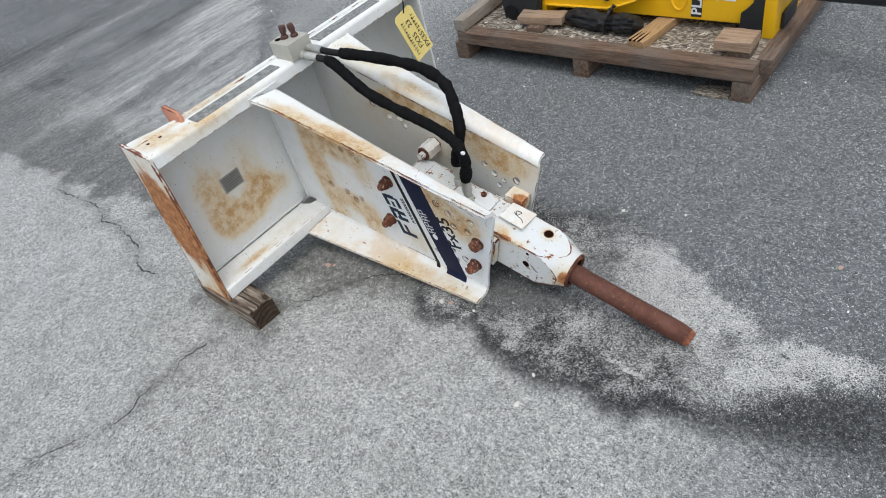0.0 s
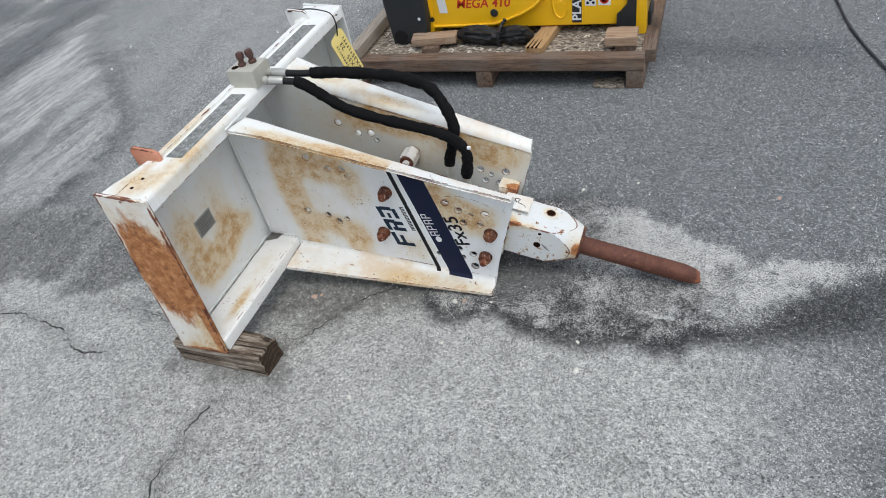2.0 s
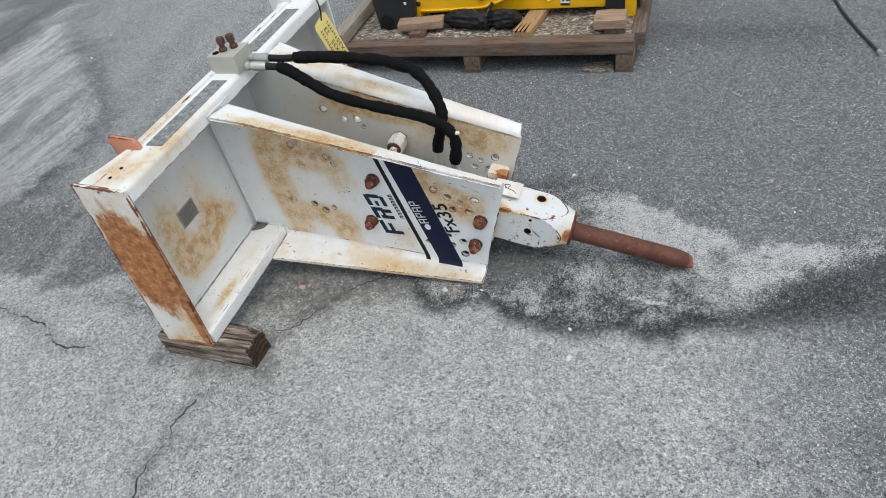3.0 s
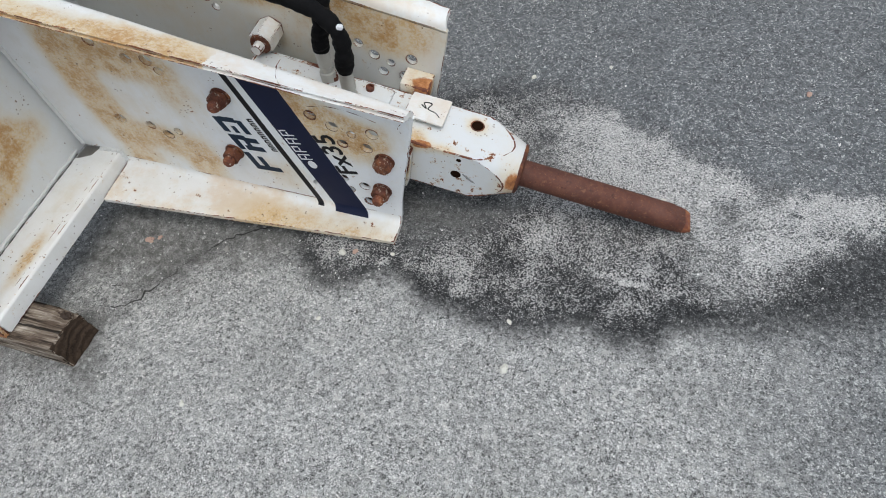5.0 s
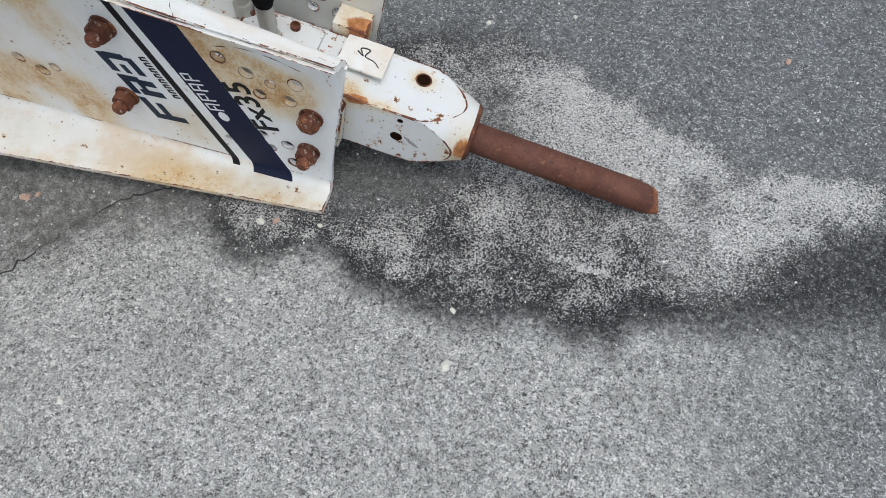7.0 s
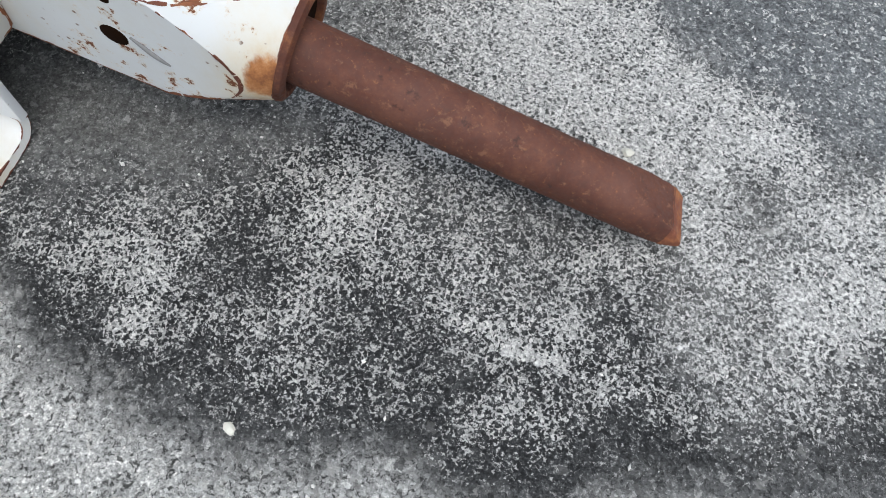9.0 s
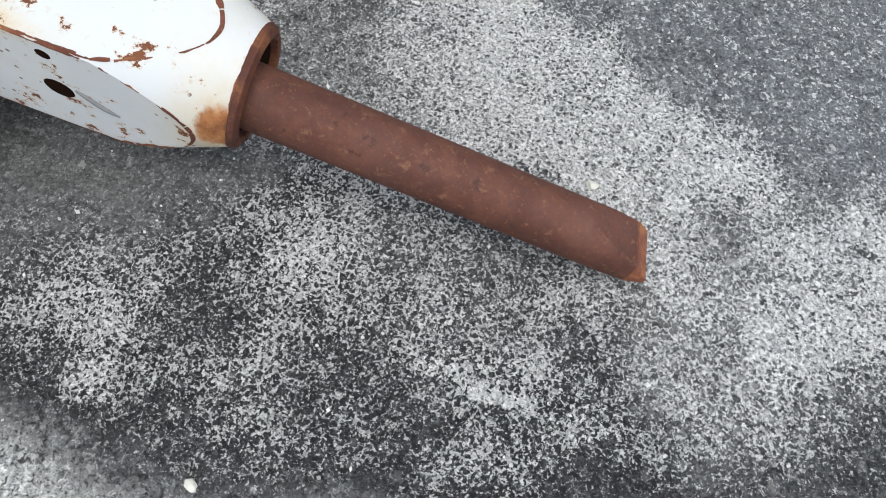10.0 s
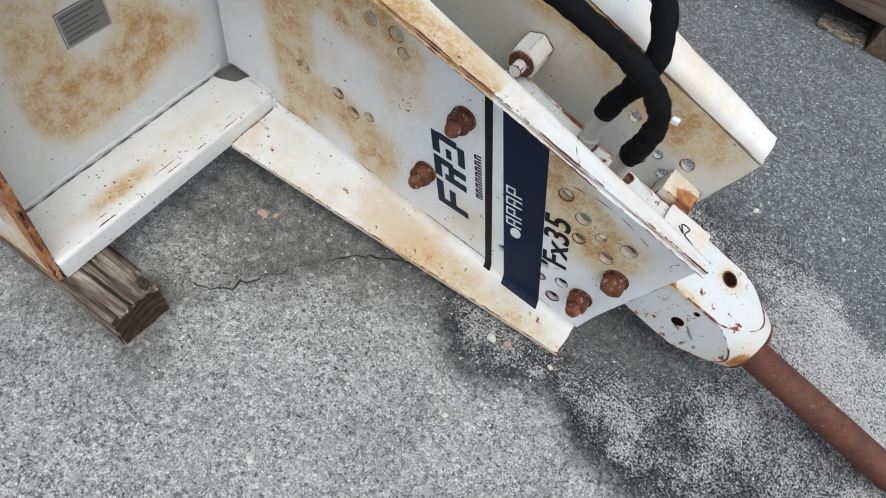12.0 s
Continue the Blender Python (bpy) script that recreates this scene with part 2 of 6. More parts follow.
def asphalt():
    """Worn tarmac: stones in binder, with pale dust, dark soak and chalky bleach where the ground carries them."""
    k = Nodes("worn_asphalt")
    soak, chalk, smooth, crack, drag_zone, silt_shade = (k.attr(a) for a in ("soak", "chalk", "smooth", "crack", "drag", "silt_shade"))
    shake = k.n.new("ShaderNodeTexNoise")
    k.put(shake, "Vector", k.pos())
    shake.inputs["Scale"].default_value, shake.inputs["Detail"].default_value = 150.0, 3.0
    warp = k.n.new("ShaderNodeVectorMath")
    warp.operation = "MULTIPLY_ADD"
    k.l.new(shake.outputs["Color"], warp.inputs[0])
    warp.inputs[1].default_value = (0.012, 0.012, 0.012)
    k.l.new(k.pos(), warp.inputs[2])

    def split(v):
        sep = k.n.new("ShaderNodeSeparateColor")
        k.l.new(v.outputs["Color"], sep.inputs[0])
        return sep.outputs

    cells, cells2 = k.voronoi(140, warp.outputs[0]), k.voronoi(330, warp.outputs[0])
    rims = k.voronoi(160, warp.outputs[0], "DISTANCE_TO_EDGE")
    tone, tone2 = split(cells), split(cells2)
    n1, n2, n3 = k.noise(310, 4, 0.75), k.noise(42, 5, 0.66), k.noise(3.2, 5, 0.6)
    sharp = k.step(n1, 0.30, 0.70)
    grit = k.math("ADD", k.math("MULTIPLY", tone[0], 0.24), k.math("ADD", k.math("MULTIPLY", sharp, 0.50), k.math("MULTIPLY", tone2[0], 0.26)))
    col = k.ramp(grit, (0.20, (0.085, 0.085, 0.082)), (0.36, (0.285, 0.284, 0.277)), (0.52, (0.425, 0.424, 0.412)), (0.66, (0.535, 0.532, 0.515)), (0.79, (0.88, 0.87, 0.84)))
    # open pockets between the stones, more of them where the face is worn
    worn = k.step(k.noise(11, 4, 0.6, seed=6.6), 0.35, 0.65, -0.022, 0.022)
    pocket = k.math("SUBTRACT", k.noise(170, 3, 0.62, distort=0.9, seed=9.4), worn)
    pits = k.step(pocket, 0.412, 0.368)
    col = k.mix(k.math("MULTIPLY", pits, 0.88), col, (0.045, 0.045, 0.043))
    col = k.mix(k.step(n3, 0.45, 0.7, 0.0, 0.28), col, (0.25, 0.25, 0.235))
    # single pale and dark stones showing in the worn face
    col = k.mix(k.step(tone[1], 0.94, 0.955, 0.0, 0.45), col, (0.66, 0.65, 0.61))
    col = k.mix(k.step(tone[2], 0.075, 0.055, 0.0, 0.35), col, (0.075, 0.075, 0.072))
    # younger, bluish-dark and closer-grained tarmac
    fresh = k.ramp(grit, (0.22, (0.060, 0.063, 0.067)), (0.40, (0.132, 0.140, 0.147)), (0.58, (0.190, 0.200, 0.207)), (0.70, (0.245, 0.253, 0.255)), (0.80, (0.60, 0.605, 0.59)))
    fresh = k.mix(k.step(n2, 0.4, 0.75, 0.0, 0.35), fresh, (0.146, 0.153, 0.159))
    fresh = k.mix(k.step(pocket, 0.41, 0.36, 0.0, 0.35), fresh, (0.035, 0.036, 0.038))
    col = k.mix(smooth, col, fresh)
    sparkle = k.step(tone2[1], 0.945, 0.965, 0.0, 0.8)
    col = k.mix(sparkle, col, (0.66, 0.665, 0.65))
    mottle = k.math("ADD", k.math("MULTIPLY", k.noise(13, 5, 0.65, seed=7.7), 0.6), k.math("MULTIPLY", k.noise(48, 4, 0.65, seed=2.9), 0.4))
    col = k.mix(1.0, col, k.ramp(mottle, (0.34, (0.77, 0.775, 0.77)), (0.5, (0.978, 0.985, 0.985)), (0.66, (0.99, 1.0, 1.0))), "MULTIPLY")
    # packed silt in the lee of the machine, with the nook's shade painted in
    shade_fines = k.mix(k.step(k.math("ADD", k.math("MULTIPLY", n1, 0.5), k.math("MULTIPLY", n2, 0.5)), 0.35, 0.65), (0.095, 0.093, 0.087), (0.185, 0.182, 0.170))
    col = k.mix(k.math("MULTIPLY", silt_shade, k.step(n2, 0.3, 0.62, 0.95, 0.62)), col, shade_fines)
    # dark soak in the binder: the stones stay visible through it
    dark = k.ramp(grit, (0.25, (0.012, 0.0122, 0.0128)), (0.52, (0.034, 0.0355, 0.037)), (0.70, (0.080, 0.082, 0.083)), (0.82, (0.24, 0.24, 0.235)))
    drag = k.math("ADD", k.math("MULTIPLY", k.noise(9, 6, 0.7, stretch=(1.0, 0.09, 1.0), seed=0.6), 0.40), k.math("ADD", k.math("MULTIPLY", k.noise(30, 6, 0.74, stretch=(1.0, 0.16, 1.0), seed=4.6), 0.38), k.math("MULTIPLY", k.noise(105, 5, 0.75, stretch=(1.0, 0.30, 1.0), seed=2.6), 0.22)))
    soak = k.math("MULTIPLY", soak, k.mix(drag_zone, (1.0, 1.0, 1.0), k.step(drag, 0.45, 0.55, 0.35, 1.20)), clamp=True)
    chalk = k.math("MULTIPLY", chalk, k.mix(drag_zone, (1.0, 1.0, 1.0), k.step(drag, 0.55, 0.45, 0.10, 1.35)))
    ragged = k.math("MULTIPLY", k.math("SUBTRACT", k.math("ADD", k.math("MULTIPLY", tone[1], 0.5), k.math("MULTIPLY", sharp, 0.5)), 0.5), k.math("MULTIPLY", k.math("MULTIPLY", soak, k.math("SUBTRACT", 1.0, soak)), 2.6))
    soak = k.math("ADD", soak, ragged, clamp=True)
    col = k.mix(soak, col, dark)
    # chalky fines: a broken net between dark stones that closes up where the bleach is thick
    net = k.step(rims.outputs["Distance"], 0.0, 0.42, 1.0, 0.0)
    crumb = k.math("ADD", k.math("MULTIPLY", k.noise(215, 4, 0.72, distort=0.5, seed=1.3), 0.62), k.math("MULTIPLY", n1, 0.38))
    patchy = k.math("MULTIPLY", k.math("SUBTRACT", k.noise(26, 5, 0.70, seed=5.0), 0.5), 0.28)
    fill = k.math("ADD", k.math("MULTIPLY", net, 0.20), k.math("ADD", crumb, patchy))
    reach = k.math("SUBTRACT", k.math("ADD", fill, k.math("MULTIPLY", chalk, 0.30)), 0.815)
    flecks = k.math("MULTIPLY", k.step(reach, -0.012, 0.030), k.math("MULTIPLY", k.step(chalk, 0.02, 0.14), k.step(chalk, 0.25, 0.75, 0.62, 1.0)))
    pale = k.ramp(k.math("ADD", k.math("MULTIPLY", sharp, 0.6), k.math("MULTIPLY", tone2[2], 0.4)), (0.15, (0.23, 0.23, 0.225)), (0.5, (0.47, 0.468, 0.455)), (0.85, (0.80, 0.795, 0.77)))
    col = k.mix(flecks, col, pale)
    # cracks: the sheet carries the distance to the nearest one, in units of 5 cm
    torn = k.math("ADD", crack, k.math("MULTIPLY", k.math("SUBTRACT", k.noise(60, 4, 0.7, seed=2.7), 0.5), 0.26))
    wide = k.step(k.noise(9, 3, 0.6, seed=6.1), 0.36, 0.66, 0.0, 0.11)
    gap = k.step(k.math("SUBTRACT", torn, wide), 0.05, -0.02)
    col = k.mix(k.math("MULTIPLY", gap, 0.9), col, (0.022, 0.022, 0.02))
    # loose chips lying in the face, each of its own size
    glint = k.voronoi(52, warp.outputs[0])
    glint.distance = "CHEBYCHEV"
    gt = split(glint)
    size = k.math("MULTIPLY", k.math("POWER", k.step(gt[1], 0.15, 1.0, 0.0, 1.0), 2.4), k.math("SUBTRACT", 0.27, k.math("MULTIPLY", smooth, 0.13)))
    edge = k.math("SUBTRACT", k.math("ADD", glint.outputs["Distance"], k.math("MULTIPLY", k.math("SUBTRACT", n1, 0.5), 0.5)), size)
    bits = k.step(edge, 0.0, -0.05)
    col = k.mix(k.math("MULTIPLY", bits, k.math("SUBTRACT", 0.9, k.math("MULTIPLY", soak, 0.75))), col, k.ramp(gt[2], (0.0, (0.30, 0.30, 0.29)), (0.55, (0.52, 0.515, 0.49)), (1.0, (0.80, 0.79, 0.76))))
    h = k.math("ADD", k.math("MULTIPLY", cells.outputs["Distance"], -0.5), k.math("ADD", k.math("MULTIPLY", n1, 0.9), k.math("MULTIPLY", pits, -0.8)))
    h = k.math("ADD", h, k.math("MULTIPLY", gap, -1.5))
    return k.out(col, k.step(soak, 0.0, 1.0, 0.92, 0.8), 0.0, k.bump(h, 0.9, 0.003), 0.2)


ASPHALT = asphalt()
WHITE = rusty_paint("white_paint", wash=0.35)
WHITE_WEB = rusty_paint("white_web_paint", stains=[
    ((-1.70, 1.08, 0.28), (0.17, 0.2, 0.22), 0.45), ((-1.765, 1.08, 0.49), (0.10, 0.2, 0.09)), ((-1.695, 1.08, 0.455), (0.11, 0.2, 0.08), 1.5), ((-1.62, 1.08, 0.435), (0.11, 0.2, 0.075)), ((-1.56, 1.08, 0.36), (0.07, 0.2, 0.10), 0.8),
    ((-1.80, 1.08, 0.40), (0.07, 0.2, 0.14)), ((-1.80, 1.08, 0.30), (0.065, 0.2, 0.12)), ((-1.785, 1.08, 0.20), (0.07, 0.2, 0.10)), ((-1.68, 1.08, 0.20), (0.10, 0.2, 0.06)),
    ((-1.61, 1.08, 0.16), (0.085, 0.2, 0.075)), ((-1.60, 1.08, 0.09), (0.06, 0.2, 0.09)), ((-1.79, 1.08, 0.11), (0.10, 0.2, 0.05), 0.8),
    ((-1.305, 1.08, 0.385), (0.06, 0.2, 0.08)), ((-1.26, 1.08, 0.33), (0.085, 0.2, 0.085), 1.2), ((-1.22, 1.08, 0.275), (0.09, 0.2, 0.07)), ((-1.15, 1.08, 0.29), (0.09, 0.2, 0.06)), ((-1.17, 1.08, 0.23), (0.07, 0.2, 0.06)), ((-1.40, 1.08, 0.13), (0.08, 0.2, 0.09), 0.6)], chips=0.5, base=(0.75, 0.77, 0.785))
WHITE_FAR = rusty_paint("white_far_web_paint", stains=[
    ((-1.11, 1.31, 0.35), (0.11, 0.2, 0.09), 1.1), ((-1.20, 1.31, 0.34), (0.09, 0.2, 0.08), 1.1), ((-1.42, 1.31, 0.47), (0.24, 0.2, 0.07), 1.6), ((-1.44, 1.31, 0.33), (0.18, 0.2, 0.13), 0.7), ((-1.28, 1.31, 0.40), (0.12, 0.2, 0.09), 0.9),
    ((-1.34, 1.31, 0.445), (0.22, 0.2, 0.06), 1.0), ((-1.50, 1.31, 0.485), (0.20, 0.2, 0.06), 1.5), ((-1.70, 1.31, 0.45), (0.20, 0.2, 0.16), 0.7)], chips=0.5, base=(0.66, 0.67, 0.65))
WHITE_FAR_TOP = rusty_paint("white_far_flange_paint", stains=[((-1.72, 1.36, 0.60), (0.16, 0.06, 0.10)), ((-1.50, 1.335, 0.52), (0.20, 0.035, 0.08))], chips=0.7, wash=0.35)
WHITE_BACK = rusty_paint("white_back_plate_paint", stains=[
    ((-1.97, 0.765, 0.255), (0.2, 0.065, 0.09), 1.5), ((-1.97, 0.84, 0.30), (0.2, 0.16, 0.14), 0.45), ((-1.97, 0.83, 0.24), (0.2, 0.09, 0.08), 1.1), ((-1.97, 0.90, 0.24), (0.2, 0.08, 0.07), 1.1), ((-1.97, 0.94, 0.275), (0.2, 0.06, 0.06), 1.6), ((-1.97, 0.93, 0.34), (0.2, 0.07, 0.08), 0.8),
    ((-1.97, 0.75, 0.37), (0.2, 0.08, 0.13), 0.9), ((-1.97, 1.005, 0.255), (0.2, 0.06, 0.06), 0.9), ((-1.97, 0.80, 0.46), (0.2, 0.13, 0.10), 0.55), ((-1.97, 0.93, 0.44), (0.2, 0.08, 0.07), 0.5)], chips=0.3, base=(0.70, 0.715, 0.71))
WHITE_END = rusty_paint("white_end_plate_paint", chips=1.2, wash=0.4, stains=[((-1.935, 0.61, 0.40), (0.16, 0.2, 0.32)), ((-1.87, 0.6, 0.25), (0.06, 0.2, 0.28)), ((-1.93, 0.6, 0.08), (0.14, 0.2, 0.07))],
    scabs=[((-1.945, 0.61, 0.40), (0.15, 0.1, 0.33)), ((-1.866, 0.60, 0.28), (0.032, 0.1, 0.36)), ((-1.93, 0.60, 0.074), (0.16, 0.1, 0.034))])
WHITE_RAIL = rusty_paint("white_rail_paint", stains=[((-1.94, 0.68, 0.655), (0.08, 0.09, 0.1), 1.0), ((-1.875, 0.78, 0.655), (0.04, 0.15, 0.1), 0.95), ((-1.95, 0.90, 0.663), (0.022, 0.24, 0.06), 1.0), ((-1.865, 0.95, 0.65), (0.02, 0.18, 0.05), 0.6)], chips=0.6)
WHITE_LEDGE = rusty_paint("white_ledge_paint", stains=[((-1.888, 0.745, 0.131), (0.026, 0.11, 0.05), 1.15), ((-1.90, 0.92, 0.131), (0.05, 0.10, 0.05), 0.35)], chips=0.55, spots=2.2)
WHITE_FLANGE = rusty_paint("white_flange_paint", stains=[((-1.62, 1.02, 0.57), (0.22, 0.05, 0.10), 1.1), ((-1.52, 1.03, 0.53), (0.12, 0.055, 0.07), 1.25), ((-1.43, 1.04, 0.50), (0.09, 0.07, 0.05), 1.2), ((-1.75, 1.0, 0.60), (0.14, 0.04, 0.1), 0.9), ((-1.22, 1.04, 0.45), (0.16, 0.03, 0.06), 0.6)], chips=0.85, wash=0.3, cut=-1.394)
WHITE_LOWER = rusty_paint("white_lower_flange_paint", stains=[((-1.25, 1.02, 0.03), (0.25, 0.06, 0.06)), ((-1.45, 1.0, 0.05), (0.12, 0.08, 0.06))], chips=0.8, wash=0.5, spots=1.8)
WHITE_NOSE = rusty_paint("white_nose_paint", chips=1.75, spots=1.2, scabs=[((-0.912, 1.146, 0.074), (0.046, 0.04, 0.034)), ((-0.888, 1.150, 0.125), (0.030, 0.045, 0.040)), ((-0.935, 1.150, 0.160), (0.016, 0.016, 0.016)), ((-1.07, 1.133, 0.222), (0.035, 0.012, 0.016))], stains=[((-0.905, 1.19, 0.10), (0.06, 0.13, 0.10), 0.75), ((-0.890, 1.15, 0.13), (0.04, 0.06, 0.06), 0.6), ((-1.045, 1.133, 0.215), (0.16, 0.02, 0.02)), ((-1.09, 1.15, 0.235), (0.05, 0.03, 0.03)), ((-0.975, 1.218, 0.2), (0.034, 0.034, 0.05)), ((-1.11, 1.10, 0.17), (0.05, 0.05, 0.08))], base=(0.66, 0.68, 0.685))
WHITE_HEAD = rusty_paint("white_bolt_head_paint", chips=1.1, wash=0.35)
ORANGE_WORN = rusty_paint("orange_worn_paint", chips=0.5, base=(0.56, 0.21, 0.12), wash=0.3)
WELD = plain("painted_weld", (0.66, 0.67, 0.66), 0.5, vary=0.12, scale=90)
RUST = bare_rust("rusted_steel")
RUST_CHISEL = bare_rust("rusted_chisel_steel", 0.86, 0.0, 0.12)
RUST_TIP = bare_rust("fresh_orange_rust", 1.5, 0.85)
RUST_THREAD = bare_rust("pale_thread_rust", 1.3, 0.8, 0.0, 0.9)
RUST_HOLE = bare_rust("brown_rust_rim", 0.8, 0.5)
EDGE_RUST = bare_rust("flaked_edge_rust", 1.25, 0.45)
RUST_BOLT = bare_rust("orange_bolt_rust", 0.95, 0.40, 0.0, 0.50)
RUST_PLUG = bare_rust("dark_plug_rust", 0.62, 0.0, 0.45)
NAVY = plain("navy_decal", (0.006, 0.010, 0.034), 0.5, vary=0.3, spec=0.2)
BLACK_DECAL = plain("black_decal", (0.008, 0.008, 0.010), 0.5, vary=0.25, spec=0.2)
WHITE_DECAL = plain("white_decal", (0.74, 0.75, 0.77), 0.4, vary=0.06)
TEAL_DECAL = plain("dark_slate_decal", (0.012, 0.026, 0.048), 0.5, vary=0.3, spec=0.2)
DATA_PLATE = plain("dull_grey_data_plate", (0.20, 0.20, 0.185), 0.5, 0.2, vary=0.25, scale=120)


def grit_strip():
    """Coarse grit set in worn grey resin."""
    k = Nodes("grey_grit_strip")
    g = k.math("ADD", k.math("MULTIPLY", k.noise(260, 4, 0.75), 0.6), k.math("MULTIPLY", k.noise(55, 4, 0.7, seed=3.0), 0.4))
    col = k.ramp(g, (0.38, (0.09, 0.092, 0.09)), (0.50, (0.20, 0.21, 0.205)), (0.62, (0.42, 0.43, 0.42)))
    return k.out(col, 0.9, 0.0, k.bump(g, 0.8, 0.002), 0.25)


GRIP = grit_strip()
STEEL = plain("galvanised_steel", (0.46, 0.46, 0.43), 0.42, 0.55, vary=0.18, scale=60)
BLOCK = plain("dull_zinc_block", (0.47, 0.455, 0.40), 0.55, 0.25, vary=0.22, scale=45)
CORD = plain("dusty_black_cord", (0.045, 0.046, 0.048), 0.7, vary=0.3)
RUBBER = plain("black_rubber", (0.010, 0.010, 0.011), 0.55, vary=0.3, spec=0.25)
SLEEVE = plain("black_woven_sleeve", (0.0045, 0.0045, 0.005), 0.75, vary=0.5, scale=260, bump=0.9, spec=0.12)
TAG = plain("yellow_card", (0.84, 0.68, 0.24), 0.65, vary=0.06)
INK = plain("black_ink", (0.02, 0.02, 0.02), 0.6)
YELLOW = plain("yellow_enamel", (0.88, 0.50, 0.010), 0.32, vary=0.07, scale=12, bump=0.05, spec=0.5)
CHARCOAL = plain("charcoal_plastic", (0.022, 0.024, 0.027), 0.5, vary=0.25)
RED_DECAL = plain("red_decal", (0.55, 0.03, 0.02), 0.4)
BAG = plain("black_plastic_bag", (0.010, 0.010, 0.011), 0.52, vary=0.3, scale=60, bump=0.4)
CRACK_DIRT = plain("dark_crack_dirt", (0.04, 0.04, 0.037), 0.95, vary=0.6, scale=160, bump=0.6)
# rusty near-black: the shade inside holes and splits, painted on solid discs and ribs
GREY_HOLE = plain("rusty_hole_shade", (0.014, 0.0065, 0.0035), 0.95, spec=0.03)
WOOD_PALLET = timber("brown_pallet_timber", (0.26, 0.175, 0.125), (0.052, 0.033, 0.025), "x", 0.40)
WOOD_PALLET_Y = timber("brown_pallet_timber_across", (0.26, 0.175, 0.125), (0.055, 0.036, 0.026), "y", 0.40)
WOOD_NEW = timber("fresh_sawn_pine", (0.55, 0.37, 0.19), (0.33, 0.19, 0.085), "y", 0.1)
WOOD_BLOCK = timber("reddish_sawn_pine", (0.50, 0.37, 0.26), (0.25, 0.155, 0.10), "x", 0.15)


def flake_board():
    k = Nodes("flake_board")
    v = k.voronoi(70, vec=None)
    mp = k.n.new("ShaderNodeMapping")
    k.l.new(k.pos(), mp.inputs["Vector"])
    mp.inputs["Scale"].default_value = (1.0, 3.0, 1.0)
    mp.inputs["Rotation"].default_value = (0, 0, 0.5)
    k.l.new(mp.outputs[0], v.inputs["Vector"])
    sep = k.n.new("ShaderNodeSeparateColor")
    k.l.new(v.outputs["Color"], sep.inputs[0])
    f = k.math("ADD", k.math("MULTIPLY", sep.outputs[0], 0.6), k.math("MULTIPLY", k.noise(40, 5, 0.7), 0.4))
    col = k.ramp(f, (0.25, (0.09, 0.075, 0.06)), (0.5, (0.21, 0.18, 0.145)), (0.78, (0.44, 0.39, 0.32)))
    return k.out(col, 0.85, 0.0, k.bump(f, 0.7, 0.003), 0.2)


FLAKE = flake_board()


# ---- building helpers ----
def thing(name, label, category, base=(0, 0, 0), group="", kind=""):
    ob = new(name)
    ob.empty_display_size = 0.05
    ob.location = base
    return tagged(ob, label, category, group, kind)


def origin(ob):
    p = Vector(ob.location)
    while ob.parent:
        ob = ob.parent
        p += Vector(ob.location)
    return p


WEAR = {"white_web_paint": (0.0022, -0.05), "white_flange_paint": (0.0023, 0.16), "white_lower_flange_paint": (0.0030, 0.15), "white_nose_paint": (0.0027, 0.42, 5.0),
        "white_end_plate_paint": (0.0060, 0.40), "white_rail_paint": (0.0034, 0.05), "white_ledge_paint": (0.0026, -0.05), "white_far_web_paint": (0.0020, 0.0),
        "white_paint": (0.0022, -0.05), "white_far_flange_paint": (0.0022, 0.05), "rusty_lug_paint": (0.0040, 0.35), "white_bolt_head_paint": (0.0030, 0.20), "white_back_plate_paint": (0.0018, -0.2), "orange_worn_paint": (0.0030, 0.1)}


def add_wear(bm, width, cover, least=20.0):
    """Ragged flakes of bare rust along the sharp edges, as a thin skin in the second material."""
    bm.normal_update()
    flakes = []
    for e in bm.edges:
        if len(e.link_faces) != 2 or e.calc_length() < 0.0025 or e.calc_face_angle(0.0) < radians(least):
            continue
        n = max(1, int(e.calc_length() / 0.003))
        for loop in e.link_loops:
            a, b, nor = loop.vert.co.copy(), loop.link_loop_next.vert.co.copy(), loop.face.normal.copy()
            inward = nor.cross(b - a).normalized()
            last = None
            for i in range(n + 1):
                p = a.lerp(b, i / n)
                w = noise.noise(p * 21) * 0.9 + noise.noise(p * 75 + nor) * 0.7 + noise.noise(p * 240 + nor * 3) * 0.45 + cover
                w = width * max(0.0, min(w, 1.6))
                pair = (p + nor * 0.0003 - inward * 0.0004, p + nor * 0.0003 + inward * w) if w > width * 0.08 else None
                if last and pair:
                    flakes.append((last[0], pair[0], pair[1], last[1]))
                last = pair
    for q in flakes:
        f = bm.faces.new([bm.verts.new(c) for c in q])
        f.material_index = 1


